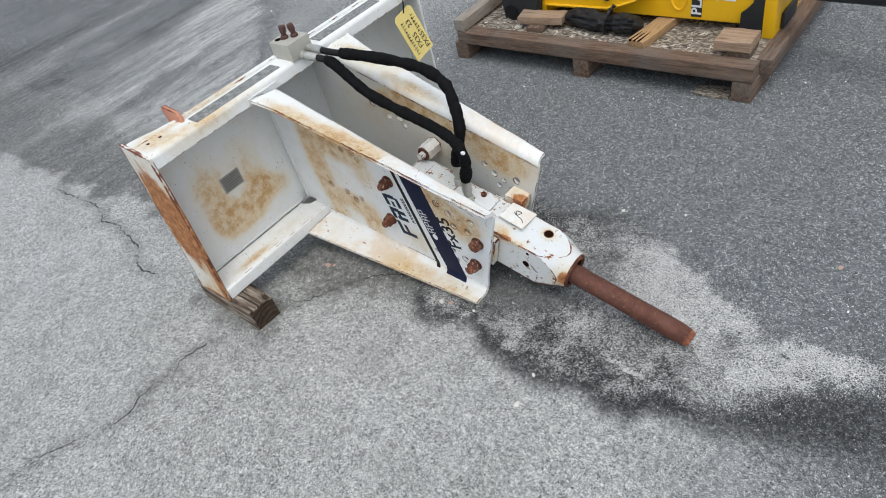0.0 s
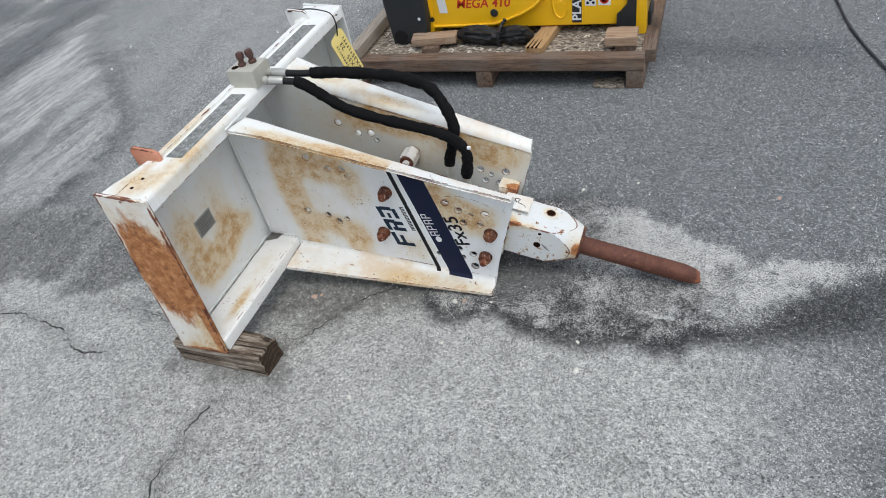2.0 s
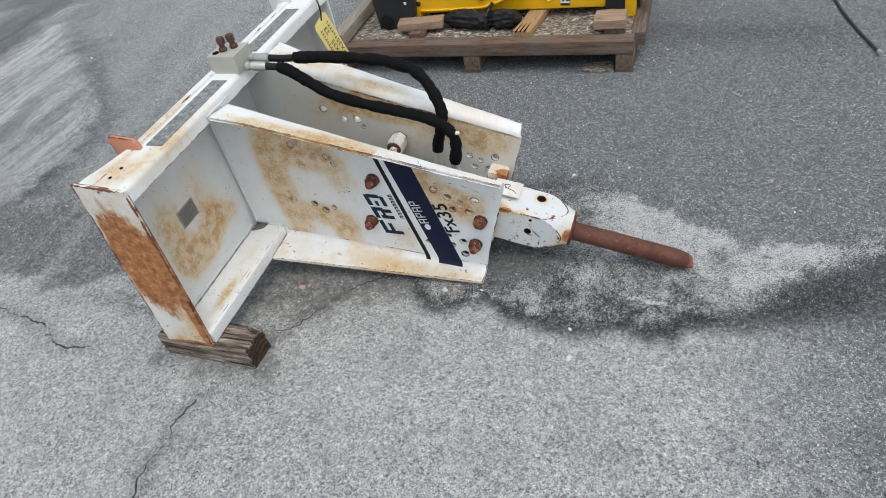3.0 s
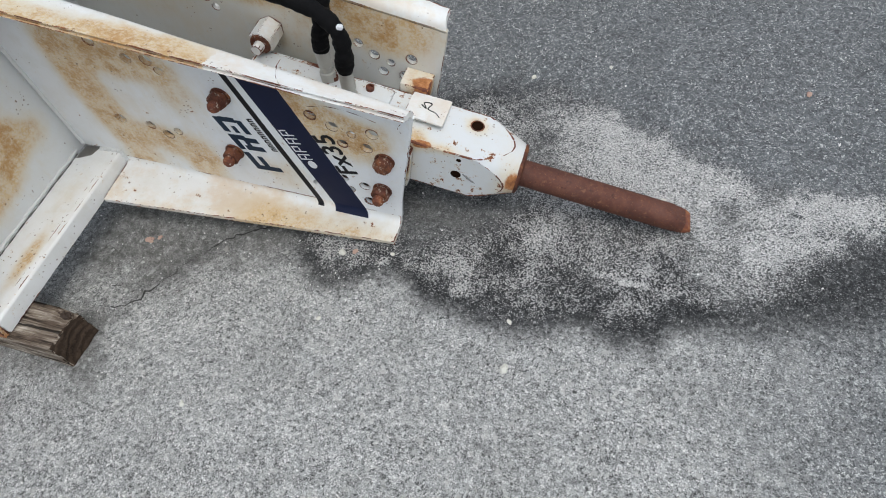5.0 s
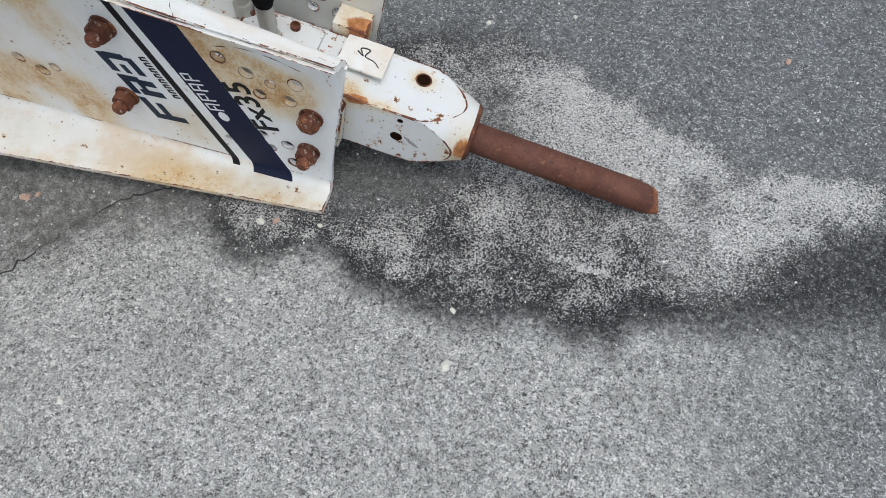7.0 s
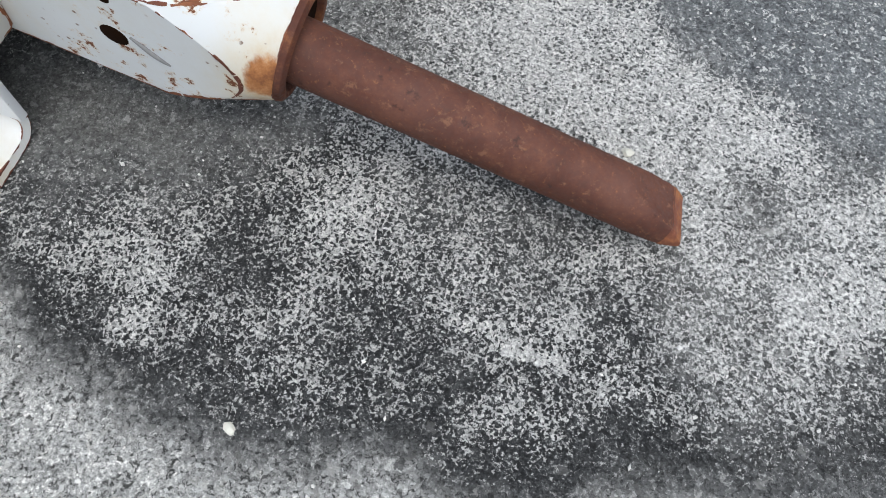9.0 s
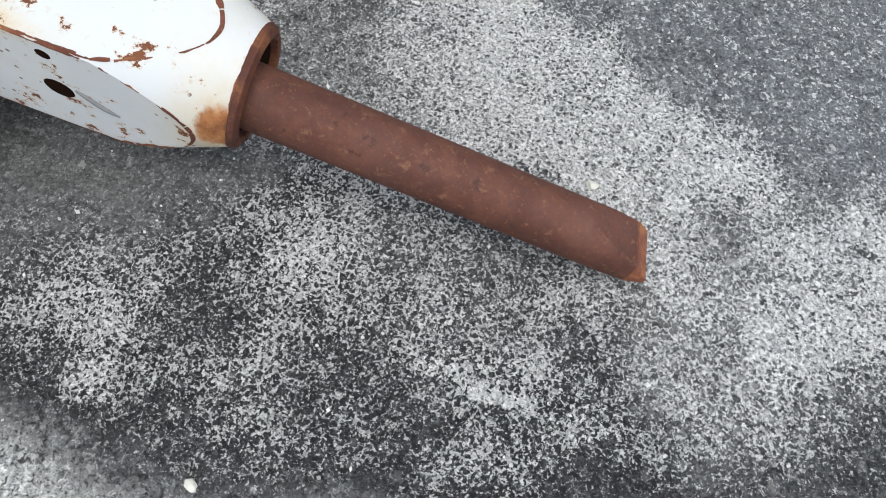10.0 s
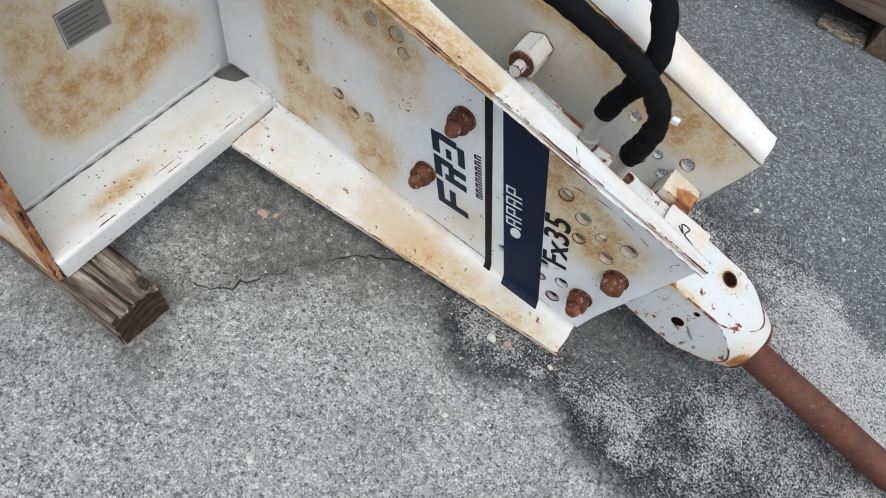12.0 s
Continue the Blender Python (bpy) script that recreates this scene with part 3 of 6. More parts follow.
def part(name, shape, material, parent=None, label="", smooth=True, angle=35):
    """Links a bmesh or mesh, written in world metres, as one object under a thing or a part."""
    if isinstance(shape, bmesh.types.BMesh):
        me = bpy.data.meshes.new(name)
        bmesh.ops.recalc_face_normals(shape, faces=shape.faces[:])
        shape.to_mesh(me)
        shape.free()
    else:
        me = shape
        me.name = name
    me.materials.clear()
    me.materials.append(material)
    if material.name in WEAR:
        bm = bmesh.new()
        bm.from_mesh(me)
        add_wear(bm, *WEAR[material.name])
        bm.to_mesh(me)
        bm.free()
        me.materials.append(EDGE_RUST)
    off = Vector((0, 0, 0))
    if parent is not None:
        off = origin(parent)
        me.transform(Matrix.Translation(-off))
    if smooth:
        for p in me.polygons:
            p.use_smooth = True
        me.set_sharp_from_angle(angle=radians(angle))
    ob = new(name, me)
    if parent is not None:
        ob.parent = parent
    if label:
        ob["label"] = label
    return ob


def box(x0, x1, y0, y1, z0, z1, bevel=0.002, m=None, seg=2):
    bm = bmesh.new()
    bmesh.ops.create_cube(bm, size=1.0, matrix=Matrix.LocRotScale(((x0 + x1) / 2, (y0 + y1) / 2, (z0 + z1) / 2), None, (x1 - x0, y1 - y0, z1 - z0)))
    if bevel:
        bmesh.ops.bevel(bm, geom=bm.edges[:], offset=bevel, segments=seg, profile=0.6, affect="EDGES")
    if m is not None:
        bmesh.ops.transform(bm, matrix=m, verts=bm.verts[:])
    return bm


def rough_up(bm, amount, scale=20.0, cuts=0):
    """Dents and wear: shifts the corners along a smooth noise."""
    if cuts:
        bmesh.ops.subdivide_edges(bm, edges=bm.edges[:], cuts=cuts, use_grid_fill=True)
    for v in bm.verts:
        v.co += noise.noise_vector(v.co * scale) * amount
    return bm


def lathe(profile, m, seg=32):
    """Turns (radius, height) pairs round the local z axis."""
    bm = bmesh.new()
    rings = []
    for r, h in profile:
        rings.append([bm.verts.new(m @ Vector((r * math.cos(a), r * math.sin(a), h))) for a in (2 * math.pi * i / seg for i in range(seg))] if r > 1e-6 else [bm.verts.new(m @ Vector((0, 0, h)))])
    for a, b in zip(rings, rings[1:]):
        for i in range(seg):
            j = (i + 1) % seg
            if len(a) == 1 and len(b) > 1:
                bm.faces.new((a[0], b[i], b[j]))
            elif len(b) == 1 and len(a) > 1:
                bm.faces.new((a[i], a[j], b[0]))
            elif len(a) > 1:
                bm.faces.new((a[i], a[j], b[j], b[i]))
    for r in (rings[0], rings[-1]):
        if len(r) > 2:
            bm.faces.new(r)
    return bm


def loft(sections, closed=True, caps=True):
    """Skins a row of sections that have the same count of points."""
    bm = bmesh.new()
    rows = [[bm.verts.new(p) for p in s] for s in sections]
    n = len(rows[0])
    for a, b in zip(rows, rows[1:]):
        for i in range(n if closed else n - 1):
            j = (i + 1) % n
            bm.faces.new((a[i], a[j], b[j], b[i]))
    if caps and closed:
        bm.faces.new(rows[0])
        bm.faces.new(rows[-1])
    return bm


def sheet(path, thick, side=1.0):
    """A closed outline of a bent sheet: 2D points offset to one side by the thickness."""
    out = []
    for i, p in enumerate(path):
        a, b = path[max(i - 1, 0)], path[min(i + 1, len(path) - 1)]
        d = (Vector(b) - Vector(a)).normalized()
        out.append(Vector(p) + Vector((-d.y, d.x)) * thick * side)
    return [Vector(p) for p in path] + out[::-1]


def flat_plate(outline, holes, thick, m, bevel=0.0008):
    """A plate cut from an outline with holes through it; its local z runs from 0 to -thick, and m places it."""
    cu = bpy.data.curves.new("cut", "CURVE")
    cu.dimensions, cu.fill_mode = "2D", "BOTH"
    cu.extrude, cu.bevel_depth, cu.bevel_resolution = thick / 2 - bevel, bevel, 1
    loops = [outline]
    for x, y, r in holes:
        loops.append([(x + r * math.cos(a), y + r * math.sin(a)) for a in (2 * math.pi * i / 22 for i in range(22))])
    for lp in loops:
        sp = cu.splines.new("POLY")
        sp.points.add(len(lp) - 1)
        for q, (x, y) in zip(sp.points, lp):
            q.co = (x, y, 0, 1)
        sp.use_cyclic_u = True
    tmp = bpy.data.objects.new("cut", cu)
    me = bpy.data.meshes.new_from_object(tmp)
    bpy.data.objects.remove(tmp)
    bpy.data.curves.remove(cu)
    me.transform(m @ Matrix.Translation((0, 0, -thick / 2)))
    return me


def lettering(text, size, m, depth=0.0006, shear=0.0, spacing=1.0, bold=0.0):
    cu = bpy.data.curves.new("text", "FONT")
    cu.body, cu.size, cu.extrude, cu.shear, cu.space_character, cu.offset = text, size, depth, shear, spacing, bold
    cu.align_x = "LEFT"
    tmp = bpy.data.objects.new("text", cu)
    me = bpy.data.meshes.new_from_object(tmp)
    bpy.data.objects.remove(tmp)
    bpy.data.curves.remove(cu)
    me.transform(m)
    return me


def polygons(shapes, m, depth=0.0006):
    """Thin raised flat shapes in the local xy plane."""
    bm = bmesh.new()
    for s in shapes:
        lo = [bm.verts.new(m @ Vector((x, y, 0))) for x, y in s]
        hi = [bm.verts.new(m @ Vector((x, y, depth))) for x, y in s]
        bm.faces.new(hi)
        for i in range(len(s)):
            j = (i + 1) % len(s)
            bm.faces.new((lo[i], lo[j], hi[j], hi[i]))
    return bm


def smooth_path(points, steps=14):
    """Catmull-Rom through a few points."""
    p = [Vector(q) for q in points]
    p = [2 * p[0] - p[1]] + p + [2 * p[-1] - p[-2]]
    out = []
    for a, b, c, d in zip(p, p[1:], p[2:], p[3:]):
        for i in range(steps):
            t = i / steps
            out.append(0.5 * (2 * b + (c - a) * t + (2 * a - 5 * b + 4 * c - d) * t * t + (3 * b - a - 3 * c + d) * t ** 3))
    return out + [p[-2]]


def pipe(path, radius, seg=14, ends=True):
    """A tube along a path; radius may be a function of the step."""
    bm = bmesh.new()
    rings = []
    up = Vector((0.1, 0.2, 1)).normalized()
    for i, p in enumerate(path):
        d = (path[min(i + 1, len(path) - 1)] - path[max(i - 1, 0)]).normalized()
        side = d.cross(up).normalized()
        up = side.cross(d).normalized()
        ring = []
        for j in range(seg):
            a = 2 * math.pi * j / seg
            r = radius(i, a) if callable(radius) else radius
            ring.append(bm.verts.new(p + side * r * math.cos(a) + up * r * math.sin(a)))
        rings.append(ring)
    for a, b in zip(rings, rings[1:]):
        for j in range(seg):
            k = (j + 1) % seg
            bm.faces.new((a[j], a[k], b[k], b[j]))
    if ends:
        bm.faces.new(rings[0])
        bm.faces.new(rings[-1])
    return bm


def axis_to(p, d):
    """A pose whose z runs along d from p."""
    return Matrix.Translation(p) @ Vector(d).to_track_quat("Z", "Y").to_matrix().to_4x4()


# ---- ground: one sheet of tarmac to the horizon ----
def value_noise(x, y, seed):
    """Smooth noise on arrays, 0 to 1."""
    xi, yi = np.floor(x).astype(np.int64), np.floor(y).astype(np.int64)
    u, v = x - xi, y - yi
    u, v = u * u * (3 - 2 * u), v * v * (3 - 2 * v)

    def corner(a, b):
        h = (a * 374761393 + b * 668265263 + seed * 2147483647) & 0xFFFFFFFF
        h = ((h ^ (h >> 13)) * 1274126177) & 0xFFFFFFFF
        return ((h ^ (h >> 16)) & 0xFFFF) / 65535.0

    return (corner(xi, yi) * (1 - u) + corner(xi + 1, yi) * u) * (1 - v) + (corner(xi, yi + 1) * (1 - u) + corner(xi + 1, yi + 1) * u) * v


def fractal(x, y, scale, seed, octaves=4):
    total, amp, norm = 0.0, 1.0, 0.0
    for o in range(octaves):
        total = total + amp * value_noise(x * scale * 2 ** o + 13.7 * o, y * scale * 2 ** o - 7.1 * o, seed + o)
        norm += amp
        amp *= 0.55
    return total / norm


def ease(v, lo, hi):
    t = np.clip((v - lo) / (hi - lo), 0, 1)
    return t * t * (3 - 2 * t)


def near_line(x, y, line):
    """Distance to an open line of points."""
    best = np.full(x.shape, 1e9)
    for (ax, ay), (bx, by) in zip(line, line[1:]):
        dx, dy = bx - ax, by - ay
        t = np.clip(((x - ax) * dx + (y - ay) * dy) / (dx * dx + dy * dy), 0, 1)
        best = np.minimum(best, np.hypot(x - ax - t * dx, y - ay - t * dy))
    return best


def jagged(line, seed, step=0.018, throw=0.010):
    """A crack's course: a few corners with a wandering line between them."""
    rng = random.Random(seed)
    out = []
    for a, b in zip(line, line[1:]):
        n = max(2, int(math.dist(a, b) / step))
        for i in range(n):
            t = i / n
            out.append((a[0] + (b[0] - a[0]) * t + rng.uniform(-throw, throw), a[1] + (b[1] - a[1]) * t + rng.uniform(-throw, throw)))
    return out + [line[-1]]


CRACKS = [
    ([(-3.55, 0.65), (-3.28, 0.67), (-3.15, 0.687), (-3.03, 0.656), (-2.98, 0.63), (-2.87, 0.656), (-2.81, 0.634), (-2.72, 0.633), (-2.61, 0.611), (-2.53, 0.549), (-2.47, 0.539), (-2.36, 0.56)], 0.0085, 11),
    ([(-1.80, 0.722), (-1.70, 0.738), (-1.672, 0.783), (-1.617, 0.875), (-1.59, 0.91), (-1.546, 0.961), (-1.44, 1.02)], 0.0055, 12),
    ([(-1.865, 0.45), (-1.893, 0.367), (-1.872, 0.307), (-1.889, 0.252), (-1.894, 0.194), (-1.865, 0.158), (-1.868, 0.096), (-1.98, -0.096), (-2.0, -0.22), (-2.10, -0.55)], 0.0060, 13),
    ([(-2.55, 0.762), (-2.40, 0.758), (-2.29, 0.742), (-2.12, 0.70)], 0.0035, 14),
]


def ground_lines(lo, hi, fine_lo, fine_hi, fine):
    c = list(np.arange(fine_lo, fine_hi + 1e-6, fine))
    step = fine
    while c[-1] < hi:
        step *= 1.10
        c.append(c[-1] + step)
    step = fine
    while c[0] > lo:
        step *= 1.10
        c.insert(0, c[0] - step)
    return np.array(c)


def ground_height(x, y):
    return (fractal(x, y, 2.2, 81, 3) - 0.5) * 0.006 * (1 - ease(np.hypot(x + 1, y - 1), 2.5, 6)) * ease(np.hypot(x + 1.1, y - 1.0), 0.2, 0.9)


def build_crack(line, width, seed, ground):
    """A torn slot: a ragged dark ribbon that narrows, widens and stops for a stretch."""
    rng = random.Random(seed * 7)
    pts = np.array(jagged(line, seed, 0.012, 0.006))
    hgt = ground_height(pts[:, 0], pts[:, 1])
    bm, last = bmesh.new(), None
    swell = rng.uniform(0, 6)
    for i, (px, py) in enumerate(pts):
        q = pts[min(i + 1, len(pts) - 1)] - pts[max(i - 1, 0)]
        q = q / max(1e-6, math.hypot(*q))
        w = width * (0.34 + 0.36 * math.sin(i * 0.31 + swell) + rng.uniform(-0.28, 0.3))
        if w < width * 0.06 or i in (0, len(pts) - 1):
            w = 0.0004
        pair = [bm.verts.new((px - q[1] * w * e, py + q[0] * w * e, hgt[i] + 0.0012)) for e in (0.5 * rng.uniform(0.6, 1.3), -0.5 * rng.uniform(0.6, 1.3))]
        if last:
            bm.faces.new((last[0], last[1], pair[1], pair[0]))
        last = pair
    bmesh.ops.recalc_face_normals(bm, faces=bm.faces[:])
    part("crack", bm, CRACK_DIRT, ground, "dark crack in the asphalt")


def build_ground():
    gx, gy = ground_lines(-900, 900, -3.25, 0.35, 0.0105), ground_lines(-900, 900, -0.25, 1.75, 0.0105)
    X, Y = np.meshgrid(gx, gy)
    x, y = X.ravel(), Y.ravel()
    wob = (fractal(x, y, 9.0, 3) - 0.5) * 0.16 + (fractal(x, y, 34.0, 4, 3) - 0.5) * 0.05
    # dark soak in front of the tool, between a near and a far rim
    low = np.interp(x, [-1.55, -1.43, -1.36, -1.29, -1.22, -1.165, -1.09, -1.045, -0.95, -0.84, -0.74, -0.65, -0.60, -0.56, -0.51, -0.42, -0.33, -0.24, -0.17, -0.05, 0.3, 1.5],
                    [1.00, 0.957, 0.935, 0.907, 0.925, 0.950, 0.930, 0.902, 0.886, 0.874, 0.907, 0.895, 0.882, 0.883, 0.937, 0.968, 0.980, 0.995, 1.02, 1.055, 1.13, 1.4])
    top = np.interp(x, [-1.5, -1.10, -0.92, -0.70, -0.58, -0.53, -0.50, -0.42, -0.33, -0.27, -0.16, -0.08, 0.1, 1.5],
                    [1.20, 1.20, 1.20, 1.19, 1.17, 1.11, 1.05, 1.03, 1.08, 1.165, 1.225, 1.28, 1.37, 1.65])
    hi = np.interp(x, [-1.3, -1.0, -0.90, -0.72, -0.60, -0.527, -0.43, -0.31, -0.14, 0.1, 1.5],
                   [1.53, 1.55, 1.56, 1.515, 1.46, 1.39, 1.32, 1.33, 1.365, 1.43, 1.75])
    east = ease(x, -0.5, -0.2)
    zone = ease(y - low + wob * 0.45, -0.055 - 0.05 * east, 0.035 + 0.03 * east) * ease(hi - y + wob * 0.9, -0.05, 0.06) * ease(x, -1.46, -1.30) * (1 - ease(x, 0.15, 0.6))
    soak = zone * (0.80 + 0.36 * fractal(x, y, 8.0, 21)) * (1 - 0.35 * ease(x, -0.30, 0.05))
    # a looser grey halo under the tool
    halo = ease(y - low + wob, -0.01, 0.08) * ease(1.55 - y + wob, -0.05, 0.12) * ease(x, -1.4, -1.2) * (1 - ease(x, 0.1, 0.8))
    # soot and tyre dirt behind the mount, dragged in long streaks
    rear = ease(y + wob * 2.0 - np.interp(x, [-6, -4.4, -3.8, -3.2, -2.9, -2.5, -2.2, -1.9], [0.72, 0.68, 0.66, 0.75, 0.78, 0.83, 0.9, 1.0]), -0.06, 0.07)
    across, along = x + 0.11 * y, y * 0.11
    tracks = 0.6 * fractal(across, along, 3.4, 31, 3) + 0.4 * fractal(across, along * 0.6, 16.0, 35, 3)
    inside = rear * ease(-2.15 - x, -0.1, 0.4) * (1 - ease(-6.0 - x, 0, 3.0))
    rim = np.interp(y, [0.8, 1.2, 1.5, 1.7, 1.95, 2.46, 3.1, 4.5], [-3.30, -3.35, -3.33, -3.34, -3.45, -3.97, -4.7, -5.8])
    pale_zone = ease(y - 1.0 + wob, -0.12, 0.25) * ease(rim - x + wob * 2, -0.05, 0.2) * (1 - 0.55 * ease(rim - 0.85 - x, -0.25, 0.3)) * (1 - ease(rim - 2.6 - x, -0.5, 0.8))
    near_edge = ease(1.28 - y + wob * 2, -0.2, 0.22)
    soot = inside * (0.36 + 0.55 * near_edge + 0.6 * (tracks - 0.42) * 3.0 - 0.35 * pale_zone)
    soot *= 1 - 0.95 * ease(y, 1.15, 1.5) * ease(x - rim, -0.1, 0.15)
    soak = np.maximum(soak, np.clip(soot, 0, 0.85) * 0.78)
    drag = rear * np.maximum(ease(rim - x + wob * 3, -0.1, 0.25), ease(-2.2 - x, -0.05, 0.4) * ease(1.35 - y, -0.05, 0.15))
    drag *= 1 - 0.75 * near_edge
    pale_track = inside * pale_zone * ease(tracks, 0.58, 0.42)
    # chalky bleach round the point of the tool, thickest along its far rim
    chalk_top = ease(hi - y + wob * 1.0, -0.06, 0.05) * ease(y - top + wob * 1.0, -0.06, 0.06) * ease(x, -1.12, -0.86)
    rim_band = ease(0.17 - np.abs(hi - 0.10 - y), -0.06, 0.12)
    thick = np.where(x < -0.5, 0.22 + 0.42 * rim_band * ease(x, -0.95, -0.72), 0.72) * (1 - 0.15 * ease(x, -0.2, 0.1))
    cloud = fractal(x, y, 9.0, 41) - 0.5
    chalk = chalk_top * np.clip(thick + 1.0 * cloud, 0.05, 1.0)
    soak *= 1 - 0.30 * chalk_top
    # broken flecks over the dark ground, in drifts
    drift = 0.46 + 0.70 * (fractal(x, y, 7.0, 51) - 0.5)
    inner = zone * ease(y - low + wob * 0.7, -0.03, 0.08) * np.clip(drift, 0.25, 0.65) * (1 - 0.75 * ease(x, -0.40, -0.18) * ease(top - y, -0.02, 0.05))
    # they close up along the near side of the chisel
    beside = ease(y - 1.03 + wob, -0.03, 0.07) * ease(1.25 - y, -0.03, 0.05) * ease(x, -0.97, -0.88) * (1 - ease(x, -0.78, -0.66))
    inner += 0.11 * beside * zone
    chalk = np.maximum(chalk, inner)
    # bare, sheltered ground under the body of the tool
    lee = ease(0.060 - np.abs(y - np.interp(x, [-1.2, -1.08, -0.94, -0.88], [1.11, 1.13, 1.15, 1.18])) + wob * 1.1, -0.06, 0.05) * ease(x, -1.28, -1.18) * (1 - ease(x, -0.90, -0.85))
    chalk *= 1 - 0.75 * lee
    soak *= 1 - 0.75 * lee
    chalk *= 1 - ease(x, 0.15, 0.7)
    for cx, cy, r, a in ((-0.962, 0.940, 0.030, 0.72), (-0.78, 1.13, 0.05, 0.45), (-1.149, 0.976, 0.018, 0.8), (-1.268, 0.944, 0.016, 0.7), (-1.383, 0.974, 0.016, 0.65), (-0.495, 1.243, 0.030, 1.2), (-0.407, 1.129, 0.05, 0.9)):
        chalk = np.maximum(chalk, a * ease(r - np.hypot(x - cx, y - cy) + wob * 0.5, -0.02, 0.03))
    chalk = np.maximum(chalk, 1.1 * ease(0.003 - near_line(x, y, [(-0.69, 1.028), (-0.655, 1.028), (-0.625, 1.018), (-0.585, 1.026)]), -0.007, 0.003))
    chalk = np.maximum(chalk, 0.68 * pale_track)
    # the finer, darker tarmac lies beyond the machine
    smooth = ease(y - np.interp(x, [-4, -2.2, -1.3, -1.0, -0.6, -0.3, 0.1, 2], [1.2, 1.2, 1.32, 1.36, 1.30, 1.17, 1.2, 1.6]) + wob * 1.2, -0.04, 0.14)
    smooth = np.maximum(smooth, 0.55 * halo * (1 - chalk_top))
    smooth = np.maximum(smooth, 0.92 * ease(x + wob, -0.60, 0.0) * ease(y, -0.35, 0.65))
    # damp ground between mount and bracket, darkened further to paint in the shade there
    damp_shade = ease(y - np.interp(x, [-1.95, -1.80, -1.65, -1.5, -1.35, -1.15], [0.74, 0.77, 0.83, 0.90, 0.93, 0.95]) + wob * 1.3, -0.07, 0.07) * ease(x, -1.97, -1.87) * (1 - ease(x, -1.3, -1.1)) * (1 - ease(y, 1.2, 1.45))
    silt_shade = np.maximum(damp_shade * (0.75 + 0.5 * fractal(x, y, 6.0, 91)), 0.8 * lee)
    silt_shade = np.maximum(silt_shade, 0.7 * beside * fractal(x, y, 11.0, 97) * ease(y, 1.08, 1.17))
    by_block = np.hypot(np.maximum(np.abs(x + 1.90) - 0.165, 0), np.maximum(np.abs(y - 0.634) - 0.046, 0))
    silt_shade = np.maximum(silt_shade, 0.95 * ease(0.085 - by_block + wob * 0.9, 0.0, 0.08) * (0.55 + 0.6 * fractal(x, y, 14.0, 93)))
    silt_shade = np.maximum(silt_shade, 0.5 * ease(0.16 - np.hypot(x + 1.86, (y - 0.40) * 0.8) + wob, -0.03, 0.10) * fractal(x, y, 16.0, 95))
    smooth *= 1 - 0.5 * pale_track
    core = ease(y - 1.15 + wob, -0.1, 0.2) * ease(rim - x + wob * 1.5, -0.03, 0.08) * (1 - ease(rim - 0.45 - x, -0.1, 0.4)) * (1 - ease(y, 2.2, 2.9))
    chalk = np.maximum(chalk, 0.52 * core)
    drag *= 1 - 0.65 * core
    soak *= 1 - 0.7 * core
    smooth *= 1 - 0.55 * ease(-2.05 - x + wob * 3, 0.0, 0.9) * ease(x - rim, -0.1, 0.2) * (0.4 + fractal(across, along, 5.0, 61, 3))
    crack = np.full_like(x, 1.0)
    for line, w, sd in CRACKS:
        d = near_line(x, y, jagged(line, sd))
        crack = np.minimum(crack, np.clip((d + 0.012 - w) / 0.05, 0, 1))
        soak = np.maximum(soak, 0.30 * ease(0.05 - d, 0, 0.05) * (0.3 + fractal(x, y, 20, 71)))
    z = ground_height(x, y)
    nx, ny = len(gx), len(gy)
    verts = np.column_stack([x, y, z])
    i = (np.arange(ny - 1)[:, None] * nx + np.arange(nx - 1)[None, :]).ravel()
    faces = np.column_stack([i, i + 1, i + 1 + nx, i + nx])
    me = bpy.data.meshes.new("ground")
    me.from_pydata(verts.tolist(), [], faces.tolist())
    for nm, a in (("soak", soak), ("chalk", chalk), ("smooth", smooth), ("crack", crack), ("drag", drag), ("silt_shade", silt_shade)):
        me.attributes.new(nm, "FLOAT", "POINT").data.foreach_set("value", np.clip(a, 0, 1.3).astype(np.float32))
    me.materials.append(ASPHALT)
    for p in me.polygons:
        p.use_smooth = True
    return tagged(new("ground", me), "worn grey asphalt yard with cracks, dark stains and chalky patches", "asphalt", kind="structure")


GROUND = build_ground()
for crack_line, crack_width, crack_seed in CRACKS:
    build_crack(crack_line, crack_width * 1.2, crack_seed, GROUND)

# ---- the hydraulic breaker on its skid-steer mount ----
BREAKER = thing("hydraulic_breaker", "rust-stained white hydraulic breaker propped on a timber block", "breaker", (-1.45, 1.2, 0.0))
Y0, Y1 = 0.617, 1.795  # ends of the mount
FRONT, REAR, BACK = -1.858, -2.012, -1.968
NEAR, FAR = 1.080, 1.310  # outer face of the near web, inner face of the far one


